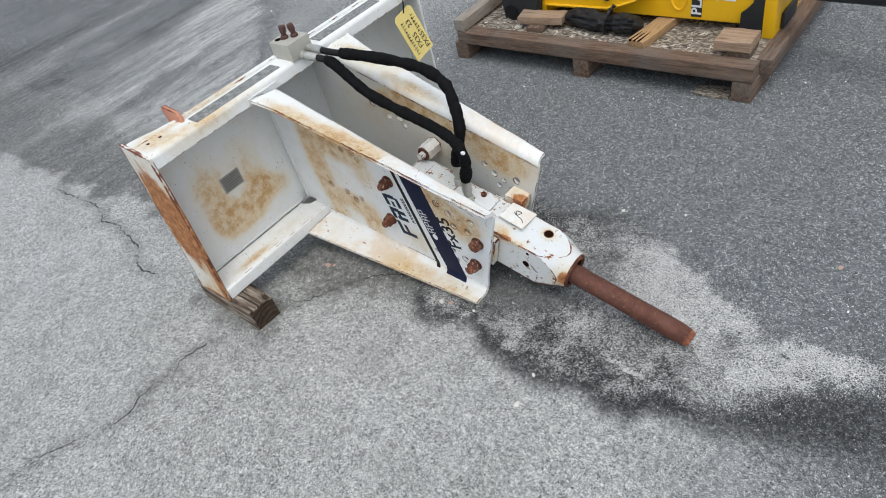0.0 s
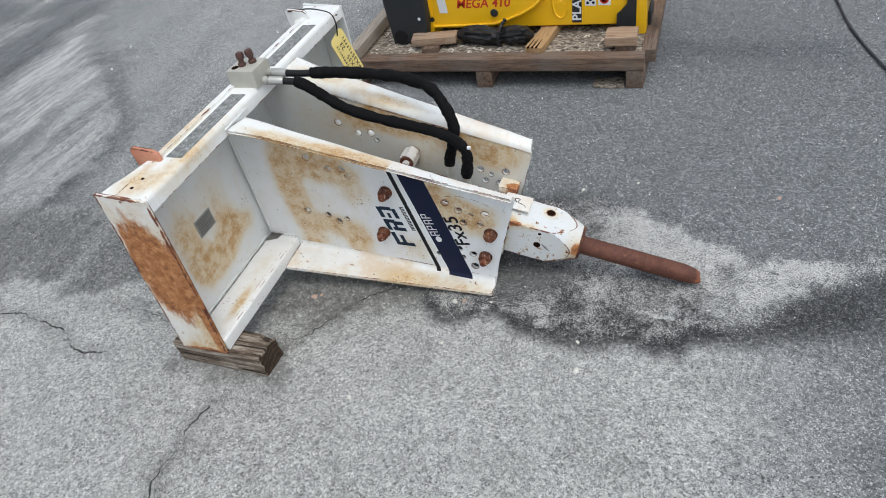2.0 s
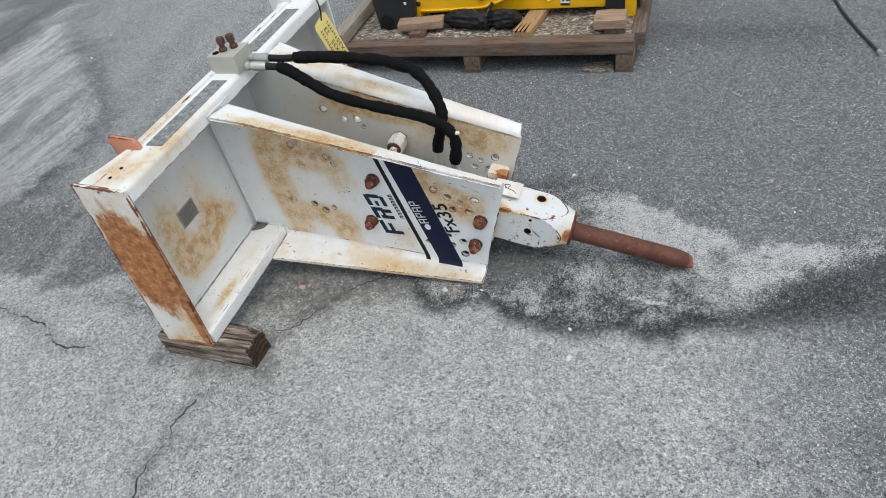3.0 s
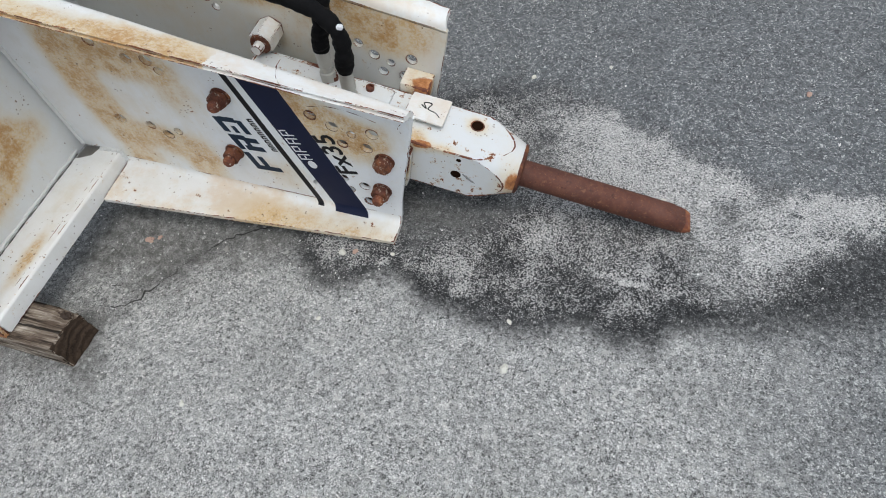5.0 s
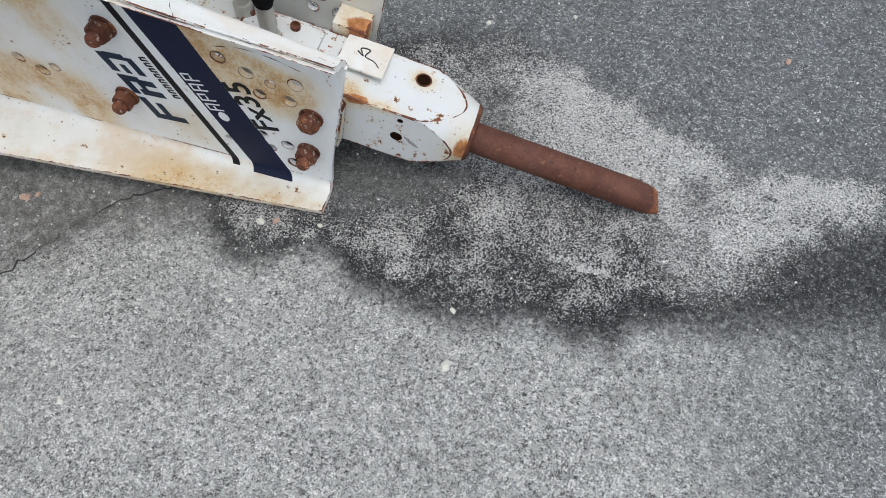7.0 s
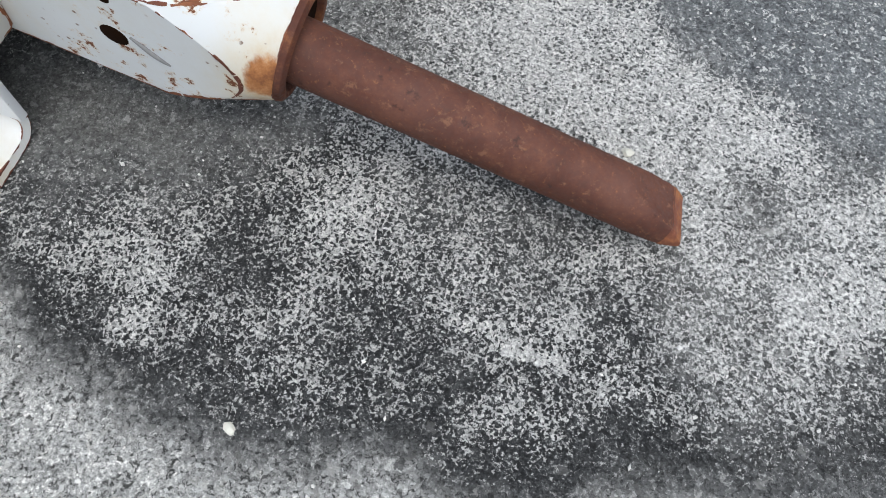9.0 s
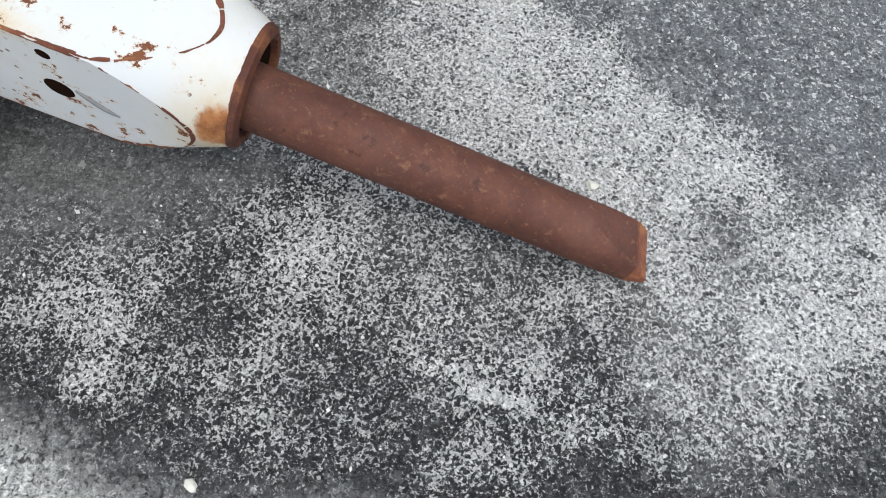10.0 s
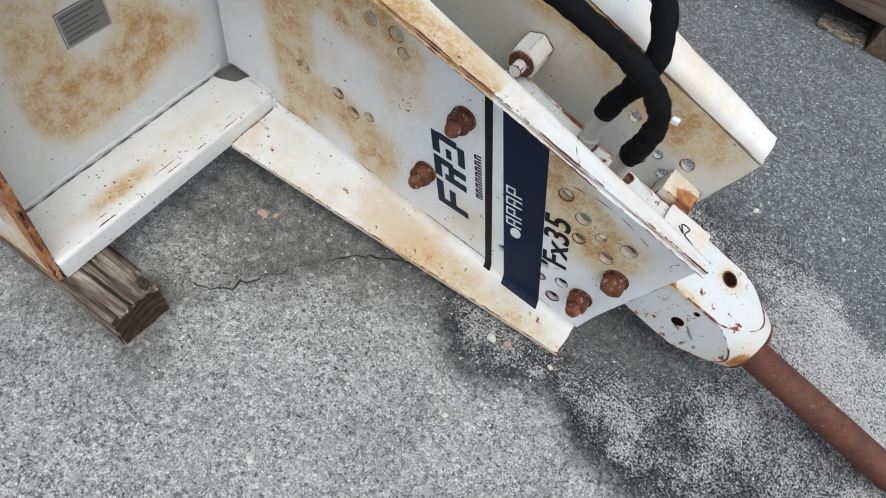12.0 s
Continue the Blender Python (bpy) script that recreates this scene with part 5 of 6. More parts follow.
def build_hammer():
    hw = 0.063
    turned = Matrix.Translation(NOSE) @ U.to_track_quat("Z", "Y").to_matrix().to_4x4()
    bm = lathe([(0.0, -0.56), (0.0875, -0.56), (0.0880, -0.09), (0.0845, -0.078), (0.0785, -0.062), (0.0715, -0.044), (0.0650, -0.028), (0.0590, -0.013), (0.0535, 0.0), (0.0, 0.0)], turned, 96)
    for n in (W, -W, Vector((0, 1, 0)), Vector((0, -1, 0))):
        cut = bmesh.ops.bisect_plane(bm, geom=bm.verts[:] + bm.edges[:] + bm.faces[:], plane_co=NOSE + n * hw, plane_no=n, clear_outer=True)
        rim = [g for g in cut["geom_cut"] if isinstance(g, bmesh.types.BMEdge)]
        bmesh.ops.contextual_create(bm, geom=rim)
    body = part("hammer_body", bm, WHITE_NOSE, BREAKER, "white square hammer body with a rounded, chipped nose", angle=16)
    part("nose_ring", lathe([(0.031, -0.006), (0.0522, -0.004), (0.0545, 0.0), (0.0530, 0.0045), (0.0475, 0.0075), (0.0435, 0.0065), (0.0405, 0.002), (0.0385, -0.006)], Matrix.Translation(NOSE) @ U.to_track_quat("Z", "Y").to_matrix().to_4x4(), 40), RUST_HOLE, body, "rusted steel nose ring")
    part("bore", lathe([(0.0, 0.0), (0.0395, 0.0), (0.0395, 0.0012), (0.0, 0.0012)], Matrix.Translation(NOSE) @ U.to_track_quat("Z", "Y").to_matrix().to_4x4(), 32), GREY_HOLE, body)
    up = W.to_track_quat("Z", "Y").to_matrix().to_4x4()
    for s, v, r in ((-0.110, 0.026, 0.0145),):
        hole = part("grease_hole", lathe([(0.0, 0.0006), (r * 0.86, 0.0006), (r * 0.88, 0.0)], Matrix.Translation(at_body(s, v, hw)) @ up, 24), GREY_HOLE, body, "round hole with a rusty rim")
        part("hole_rim", lathe([(r * 0.84, -0.002), (r * 0.86, 0.0009), (r * 0.96, 0.0010), (r * 1.04, 0.0006), (r * 1.06, -0.001)], Matrix.Translation(at_body(s, v, hw)) @ up, 24), RUST_HOLE, hole)
    side = Vector((0, -1, 0)).to_track_quat("Z", "Y").to_matrix().to_4x4()
    for s, w, r in ((-0.126, 0.0005, 0.0105), (-0.125, 0.047, 0.0045)):
        part("pin_hole", lathe([(0.0, 0.0004), (r, 0.0004), (r + 0.0008, 0.0), (0, 0.0)], Matrix.Translation(at_body(s, -hw, w)) @ side, 20), GREY_HOLE, body)
    # a dent's crease: a thin raised bead, grey to stand for the shade in it
    tab = [at_body(s, -hw - 0.0003, w) for s, w in ((-0.112, 0.008), (-0.104, 0.003), (-0.096, -0.003), (-0.088, -0.008), (-0.082, -0.011))]
    part("dented_tab", pipe(smooth_path(tab, 5), lambda i, a: 0.0006 + 0.0018 * math.sin(math.pi * min(1.0, 0.08 + i / 22)), 10), plain("dent_shade_grey", (0.22, 0.22, 0.22), 0.6, 0.2, vary=0.4, scale=200), body, "small dent with its crease shade drawn in grey")
    # raised cover plate, lifted at its near edge
    rows = []
    for i in range(7):
        v = -0.012 + 0.078 * i / 6
        lift = 0.011 * (1 - i / 6) ** 1.4 + 0.002
        rows.append([at_body(-0.262, v, hw + lift * 0.8), at_body(-0.177, v - 0.004 * (1 - i / 6), hw + lift), at_body(-0.177, v - 0.004 * (1 - i / 6), hw + lift + 0.004), at_body(-0.262, v, hw + lift * 0.8 + 0.004)])
    part("cover_plate", loft(rows), WHITE, body, "loose white cover plate with scribbled marks")
    k = at_body(-0.235, 0.012, hw + 0.0128)
    part("scribble", pipe(smooth_path([k + U * a + Vector((0, b, 0)) - W * (0.0085 * (b + 0.012) / 0.078) for a, b in ((0.0, 0.02), (0.012, 0.012), (0.004, 0.028), (0.02, 0.03), (0.016, 0.012), (0.034, 0.006), (0.046, -0.006))], 8), 0.0013, 6), INK, body)
    # packing between the body and the brackets
    part("spacer", box(-0.36, -0.222, -0.090, -hw, -0.055, 0.050, 0.003, BODY_M), WHITE_NOSE, body)
    part("spacer", box(-0.36, -0.24, hw, 0.117, -0.055, 0.005, 0.003, BODY_M), WHITE_NOSE, body)
    part("stop_lug", box(-0.295, -0.232, 0.066, 0.118, 0.030, 0.080, 0.003, BODY_M), rusty_paint("rusty_lug_paint", stains=[((-1.12, 1.29, 0.23), (0.09, 0.09, 0.09))], scabs=[((-1.10, 1.27, 0.24), (0.05, 0.04, 0.05))], chips=1.3), body, "square lug with orange rust")
    # back head with through-bolt heads and the valve face
    part("back_head", box(-0.62, -0.44, -0.075, 0.075, -0.065, 0.058, 0.006, BODY_M), WHITE_NOSE, body)
    for v, w in ((-0.045, 0.060),):
        bm = lathe([(0.0, -0.04), (0.026, -0.04), (0.028, -0.036), (0.028, 0.030), (0.025, 0.034), (0.0, 0.044)], Matrix.Translation(at_body(-0.594, v, w)) @ U.to_track_quat("Z", "Y").to_matrix().to_4x4(), 6)
        part("bolt_head", bm, WHITE_HEAD, body)
        part("bolt_shank", lathe([(0.0, 0.03), (0.011, 0.03), (0.011, 0.05), (0.0, 0.052)], Matrix.Translation(at_body(-0.594, v, w)) @ U.to_track_quat("Z", "Y").to_matrix().to_4x4(), 14), STEEL, body)
    # a long hexagon head across the frame, against the far bracket
    cross = axis_to((-1.449, 1.3095, 0.345), (0, -1, 0))
    bm = lathe([(0.0, 0.0), (0.0285, 0.0), (0.0290, 0.002), (0.0290, 0.054), (0.0262, 0.058), (0.0, 0.0585)], cross @ Matrix.Rotation(radians(22), 4, "Z"), 6)
    bmesh.ops.bevel(bm, geom=[e for e in bm.edges if e.calc_length() > 0.01], offset=0.0012, segments=2, affect="EDGES")
    head = part("cross_bolt_head", bm, WHITE_HEAD, body, "white hexagon bolt head with chipped paint")
    part("rust_collar", lathe([(0.012, 0.0582), (0.0235, 0.0582), (0.0225, 0.0615), (0.012, 0.0615)], cross, 18), RUST_BOLT, head)
    part("shank", lathe([(0.0, 0.059), (0.0115, 0.059), (0.0115, 0.081), (0.0, 0.082)], cross, 18), WHITE_HEAD, head)
    part("valve_block", box(-0.44, -0.30, -0.052, 0.052, hw, hw + 0.007, 0.003, BODY_M), WHITE_NOSE, body)
    for s, v in ((-0.43, -0.03), (-0.35, 0.035), (-0.43, 0.035), (-0.315, -0.04)):
        part("cap_screw", lathe([(0.0, 0.0), (0.009, 0.0), (0.009, 0.008), (0.006, 0.009), (0.005, 0.004), (0.0, 0.004)], Matrix.Translation(at_body(s, v, hw + 0.007)) @ up, 12), RUST, body)
    # chisel: a round bar with a wedge ground on its end
    d = (Vector((-0.527, 1.175, 0.0275)) - Vector((-0.884, 1.183, 0.1135))).normalized()
    foot = Vector((-0.884, 1.183, 0.1135))
    turn = d.to_track_quat("Z", "Y").to_matrix().to_4x4()
    r, length, grind = 0.0285, 0.372, 0.302

    def ring(s, grow=0.0):
        flat = r if s < grind else r - (s - grind) * 0.30
        if s > 0.358:
            flat -= (s - 0.358) * 0.35
        pts = []
        for i in range(48):
            a = 2 * math.pi * i / 48
            shrink = 1.0 if s < 0.362 else 0.985
            p, q = r * math.cos(a) * shrink, r * math.sin(a) * shrink
            pts.append(foot + d * s + across * (p * (1 + grow)) + upd * (max(-flat, min(flat, q)) * (1 + grow)))
        return pts

    across = d.cross(Vector((0, 0.05, 1))).normalized()
    upd = across.cross(d).normalized()
    lean = radians(12)
    across, upd = across * math.cos(lean) + upd * math.sin(lean), upd * math.cos(lean) - across * math.sin(lean)
    steps = (-0.02, 0.0, 0.05, 0.12, 0.2, 0.27, 0.30, 0.304, 0.308, 0.314, 0.32, 0.327, 0.335, 0.343, 0.35, 0.358, 0.364, length)
    chisel = part("chisel", loft([ring(s) for s in steps]), RUST_CHISEL, BREAKER, "round rust-brown chisel with a ground wedge end", angle=12)
    part("chisel_edge", loft([ring(s, 0.012) for s in (0.357, 0.360, 0.365, length + 0.0004)]), RUST_TIP, chisel, "bright orange rusted edge", angle=12)


build_hammer()


# ---- hoses and their manifold ----
def build_manifold():
    block = part("manifold_block", box(-1.950, -1.852, 1.176, 1.268, 0.653, 0.710, 0.003), BLOCK, BREAKER, "dull zinc manifold block bolted to the rail")
    part("port", lathe([(0.0, 0.0), (0.011, 0.0), (0.011, 0.0012), (0.0, 0.0012)], axis_to((-1.928, 1.200, 0.7102), (0, 0, 1)), 16), GREY_HOLE, block)
    for x, y, lean in ((-1.910, 1.215, 0.10), (-1.885, 1.238, -0.05)):
        m = axis_to((x, y, 0.709), (lean * 0.6, lean, 1))
        b = part("plug", lathe([(0.0, 0.0), (0.0125, 0.0), (0.0125, 0.009), (0.0085, 0.012), (0.0085, 0.024), (0.0, 0.024)], m, 16), RUST_PLUG, block, "rusted plug screw")
        bm = lathe([(0.0, 0.022), (0.0115, 0.022), (0.0125, 0.024), (0.0125, 0.040), (0.0105, 0.043), (0.0, 0.043)], m, 6)
        part("plug_head", bm, RUST_PLUG, b)


build_manifold()
HOSE_A = [(-1.790, 1.250, 0.666), (-1.735, 1.255, 0.662), (-1.68, 1.263, 0.660), (-1.60, 1.290, 0.646), (-1.50, 1.328, 0.618), (-1.42, 1.332, 0.602), (-1.34, 1.313, 0.578), (-1.29, 1.278, 0.538), (-1.262, 1.250, 0.49), (-1.266, 1.234, 0.44), (-1.282, 1.229, 0.395), (-1.289, 1.228, 0.362)]
HOSE_B = [(-1.795, 1.226, 0.652), (-1.755, 1.230, 0.647), (-1.72, 1.230, 0.637), (-1.67, 1.228, 0.604), (-1.60, 1.226, 0.560), (-1.50, 1.222, 0.530), (-1.40, 1.216, 0.512), (-1.31, 1.208, 0.496), (-1.248, 1.197, 0.478), (-1.213, 1.188, 0.445), (-1.211, 1.184, 0.400), (-1.221, 1.182, 0.356)]


def build_hose(points, start, foot):
    path = smooth_path(points, 16)
    bump = random.Random(int(abs(points[0][2]) * 1000))
    ripple = [bump.uniform(-0.0018, 0.0018) for _ in range(len(path) // 5 + 3)]
    head = 26 if points[0][2] > 0.66 else 18

    def radius(i, a):
        k = i / 5.0
        f = k - int(k)
        return 0.0172 + 0.0006 * math.sin(i * 1.15 + a) + (ripple[int(k)] * (1 - f) + ripple[int(k) + 1] * f) + 0.0009 * math.sin(2 * a + i * 0.4)

    hose = part("hose", pipe(path[:head + 3], 0.0108, 16), RUBBER, BREAKER, "black hydraulic hose in a woven sleeve")
    part("sleeve", pipe(path[head:], radius, 20), SLEEVE, hose, "black woven protective sleeve")
    a, b = Vector(start), path[0]
    dirn = (b - a).normalized()
    part("ferrule", lathe([(0.0, -0.004), (0.0125, 0.0), (0.0135, 0.003), (0.0135, 0.014), (0.0100, 0.016), (0.0100, 0.019), (0.0140, 0.021), (0.0140, (b - a).length - 0.004), (0.0125, (b - a).length + 0.006), (0.0, (b - a).length + 0.006)], axis_to(a, dirn), 18), STEEL, hose, "crimped steel hose end")
    e = path[-1]
    dn = (Vector(foot) - e).normalized()
    ln = (Vector(foot) - e).length
    part("ferrule", lathe([(0.0, -0.006), (0.0150, -0.006), (0.0150, ln * 0.5), (0.0120, ln * 0.55), (0.0120, ln * 0.7), (0.0165, ln * 0.72), (0.0165, ln), (0.0, ln)], axis_to(e, dn), 18), STEEL, hose)
    return hose


build_hose(HOSE_A, (-1.852, 1.250, 0.668), (-1.294, 1.226, 0.288))
build_hose(HOSE_B, (-1.852, 1.215, 0.660), (-1.228, 1.181, 0.268))
part("cable_tie", box(-1.197, -1.186, 1.163, 1.172, 0.466, 0.474, 0.002), WHITE_DECAL, BREAKER, "white tie stub on the hose")

# ---- the card tag on the mount ----
tag = thing("paper_tag", "yellow card tag with handwriting hung by a black cable tie", "tag", (-1.84, 1.70, 0.45))
m = Matrix.Translation((-1.846, 1.672, 0.585)) @ Matrix.Rotation(radians(12), 4, "X") @ Matrix.Rotation(radians(-9), 4, "Y")
out = [(-0.036, -0.012), (-0.024, 0.0), (0.052, 0.0), (0.064, -0.012), (0.064, -0.190), (-0.036, -0.190)]
card_m = m @ Matrix(((0, 0, 1, 0), (1, 0, 0, 0), (0, 1, 0, 0), (0, 0, 0, 1)))
part("card", flat_plate(out, [], 0.0018, card_m, 0.0002), TAG, tag)
rng = random.Random(5)
lines, z = [], -0.170
while z < -0.03:
    ln = rng.uniform(0.006, 0.010)
    lines.append([(-0.022, z), (-0.007, z + 0.001), (-0.007, z + 0.003), (-0.022, z + 0.002)])
    lines.append([(-0.022 + rng.choice((0, 0.005, 0.010)), z), (-0.020, z + ln), (-0.018, z + ln), (-0.011, z)])
    z += ln + 0.004
z = -0.105
while z < -0.03:
    lines.append([(0.034, z), (0.049, z + 0.001), (0.049, z + 0.003), (0.034, z + 0.002)])
    lines.append([(0.034 + rng.choice((0, 0.005, 0.011)), z), (0.036, z + 0.008), (0.038, z + 0.008), (0.045, z)])
    z += 0.0135
WRITING = Matrix.Translation((0.0014, 0, 0)) @ card_m
for stroke in lines:
    part("stroke", polygons([stroke], WRITING, 0.0003), INK, tag)
for text, across, start, size in (("FX35", 0.024, -0.160, 0.030), ("23", 0.024, -0.068, 0.030), ("FX35", 0.055, -0.178, 0.030), ("-", 0.055, -0.094, 0.030)):
    part("handwriting", lettering(text, size, WRITING @ Matrix.Translation((across, start, 0)) @ Matrix.Rotation(radians(92), 4, "Z"), 0.0003, 0.1, 1.05, 0.0), INK, tag)
part("cable_tie", pipe(smooth_path([(-1.842, 1.690, 0.580), (-1.838, 1.697, 0.62), (-1.850, 1.705, 0.655), (-1.885, 1.712, 0.668), (-1.94, 1.70, 0.682), (-2.0, 1.66, 0.69)], 8), 0.0024, 8), RUBBER, tag)

# ---- timber block under the near corner ----
def wood_block(name, m, sx, sy, sz, mat, label, parent=None, wear=0.0035):
    bm = box(-sx / 2, sx / 2, -sy / 2, sy / 2, 0, sz, 0.004, None, 2)
    bmesh.ops.subdivide_edges(bm, edges=[e for e in bm.edges if e.calc_length() > 0.03], cuts=3, use_grid_fill=True)
    for v in bm.verts:
        w = noise.noise_vector(v.co * 23 + Vector((sx * 31, sy * 17, 0))) * wear
        if v.co.z < 0.001:
            w.z = 0
        v.co += w
    bmesh.ops.transform(bm, matrix=m, verts=bm.verts[:])
    if parent is None:
        t = thing(name, label, "timber block", m.translation)
        part("beam", bm, mat, t)
        return t
    return part(name, bm, mat, parent, label)


def old_timber():
    """Split, silvered wood: pale ridges, black checks along the grain and a dark sawn end."""
    k = Nodes("split_silvered_timber")
    vec = k.local()
    g = k.noise(60, 7, 0.72, vec=vec, stretch=(0.07, 1, 1), distort=0.4)
    f = k.noise(230, 5, 0.7, vec=vec, stretch=(0.05, 1, 1), seed=3)
    w = k.noise(14, 5, 0.65, vec=vec, seed=8)
    col = k.ramp(k.math("ADD", k.math("MULTIPLY", g, 0.6), k.math("MULTIPLY", f, 0.4)), (0.40, (0.020, 0.015, 0.012)), (0.47, (0.13, 0.098, 0.073)), (0.54, (0.30, 0.255, 0.205)), (0.63, (0.60, 0.545, 0.47)))
    col = k.mix(k.step(w, 0.42, 0.7, 0.0, 0.6), col, (0.105, 0.075, 0.055))
    checks = k.step(k.noise(34, 4, 0.6, vec=vec, stretch=(0.05, 1, 1), seed=5.2), 0.44, 0.415)
    col = k.mix(k.math("MULTIPLY", checks, 0.93), col, (0.012, 0.009, 0.007))
    h = k.math("ADD", g, k.math("MULTIPLY", checks, -1.2))
    return k.out(col, 0.85, 0.0, k.bump(k.math("ADD", h, k.math("MULTIPLY", f, 0.5)), 0.9, 0.004), 0.2)


def end_grain():
    k = Nodes("dark_end_grain")
    vec = k.local()
    v = k.n.new("ShaderNodeVectorMath")
    v.operation = "DISTANCE"
    k.put(v, 0, vec)
    v.inputs[1].default_value = (0.16, 0.02, -0.03)
    rings = k.math("SINE", k.math("ADD", k.math("MULTIPLY", v.outputs["Value"], 330.0), k.math("MULTIPLY", k.noise(40, 5, 0.65, vec=vec), 14.0)))
    rough = k.noise(120, 5, 0.7, vec=vec)
    col = k.mix(k.step(rings, -0.6, 0.8), (0.045, 0.031, 0.022), (0.072, 0.049, 0.034))
    col = k.mix(k.step(rough, 0.5, 0.7, 0.0, 0.6), col, (0.025, 0.018, 0.013))
    return k.out(col, 0.9, 0.0, k.bump(k.math("ADD", rings, rough), 0.5, 0.002), 0.15)


def build_block():
    """A sawn timber offcut with checks, a lost corner and a chewed knot."""
    t = thing("timber_block", "old weathered brown timber block lying under the mount corner", "timber block", (-1.903, 0.634, 0.0))
    sx, sy, sz = 0.335, 0.094, 0.084
    nx, ny = 90, 26
    bm = bmesh.new()
    bmesh.ops.create_cube(bm, size=1.0, matrix=Matrix.LocRotScale((0, 0, sz / 2), None, (sx, sy, sz)))
    for cuts, axis in ((nx, 0), (ny, 1), (22, 2)):
        es = [e for e in bm.edges if abs((e.verts[1].co - e.verts[0].co).normalized()[axis]) > 0.9]
        bmesh.ops.subdivide_edges(bm, edges=es, cuts=cuts, use_grid_fill=True)
    for v in bm.verts:
        c = v.co.copy()
        q = Vector((c.x * 5, c.y * 70, c.z * 70))
        groove = min(0.0, noise.noise(q) + 0.18) * 0.0055 + noise.noise(q * 2.2) * 0.0011
        nor = Vector((0, 0, 0))
        if c.z > sz - 1e-4:
            nor.z = 1
        if abs(c.y) > sy / 2 - 1e-4:
            nor.y = math.copysign(1, c.y)
        if abs(c.x) > sx / 2 - 1e-4:
            nor.x = math.copysign(1, c.x)
        if nor.length:
            edge = 0.0035 if nor.length > 1.2 else 0.0
            v.co += nor.normalized() * (groove - edge * (1 + noise.noise(c * 60)))
        if nor.x > 0.5:
            v.co.x += noise.noise(Vector((c.x, c.y * 26, c.z * 26))) * 0.006
        # a corner split away at the top beside the knot
        hit = (c - Vector((0.150, 0.040, sz))).length
        if hit < 0.034:
            v.co.z -= (0.034 - hit) * 0.55 * (0.8 + 0.5 * noise.noise(c * 70))
        v.co.z = max(v.co.z, 0.0)
    bmesh.ops.transform(bm, matrix=pose(-1.903, 0.634, 0.0, 0, 0, -1.5), verts=bm.verts[:])
    beam_ob = part("beam", bm, old_timber(), t, angle=50)
    beam_ob.data.materials.append(end_grain())
    for p in beam_ob.data.polygons:
        if p.normal.x > 0.8:
            p.material_index = 1
    bm = bmesh.new()
    bmesh.ops.create_icosphere(bm, subdivisions=3, radius=1.0)
    for v in bm.verts:
        v.co = Vector((v.co.x * 0.012, v.co.y * 0.010, v.co.z * 0.008)) * (1 + 0.5 * noise.noise(v.co * 2.8))
    bmesh.ops.translate(bm, vec=(-1.763, 0.664, 0.072), verts=bm.verts[:])
    part("knot", bm, plain("dark_knot", (0.05, 0.033, 0.024), 0.9, vary=0.6, scale=120, bump=0.9), t, "dark chewed knot")


build_block()

# ---- pallet with the second machine ----
PALLET = thing("wooden_pallet", "brown timber skid pallet with a worn flake board deck", "pallet", (-1.5, 2.75, 0.0))


def beam(name, x0, x1, y0, y1, z0, z1, mat, parent, label="", wear=0.002):
    return wood_block(name, pose((x0 + x1) / 2, (y0 + y1) / 2, z0), x1 - x0, y1 - y0, z1 - z0, mat, label, parent, wear)


for x in (-2.205, -1.530, -0.836):
    beam("foot_beam", x - 0.038, x + 0.038, 2.352, 3.25, 0.0, 0.084, WOOD_PALLET_Y, PALLET)
for y in (2.35, 3.18):
    beam("cross_beam", -2.215, -0.800, y, y + 0.075, 0.085, 0.146, WOOD_PALLET, PALLET)
deck = part("deck", rough_up(box(-2.19, -0.812, 2.428, 3.24, 0.127, 0.138, 0.001), 0.0), FLAKE, PALLET, "worn flake board deck")
beam("side_rail", -2.222, -2.162, 2.350, 3.25, 0.147, 0.206, timber("grey_weathered_board", (0.42, 0.37, 0.31), (0.22, 0.17, 0.13), "y", 0.5), PALLET, "grey weathered side board")
beam("side_rail", -0.818, -0.758, 2.43, 3.25, 0.086, 0.146, WOOD_PALLET_Y, PALLET)


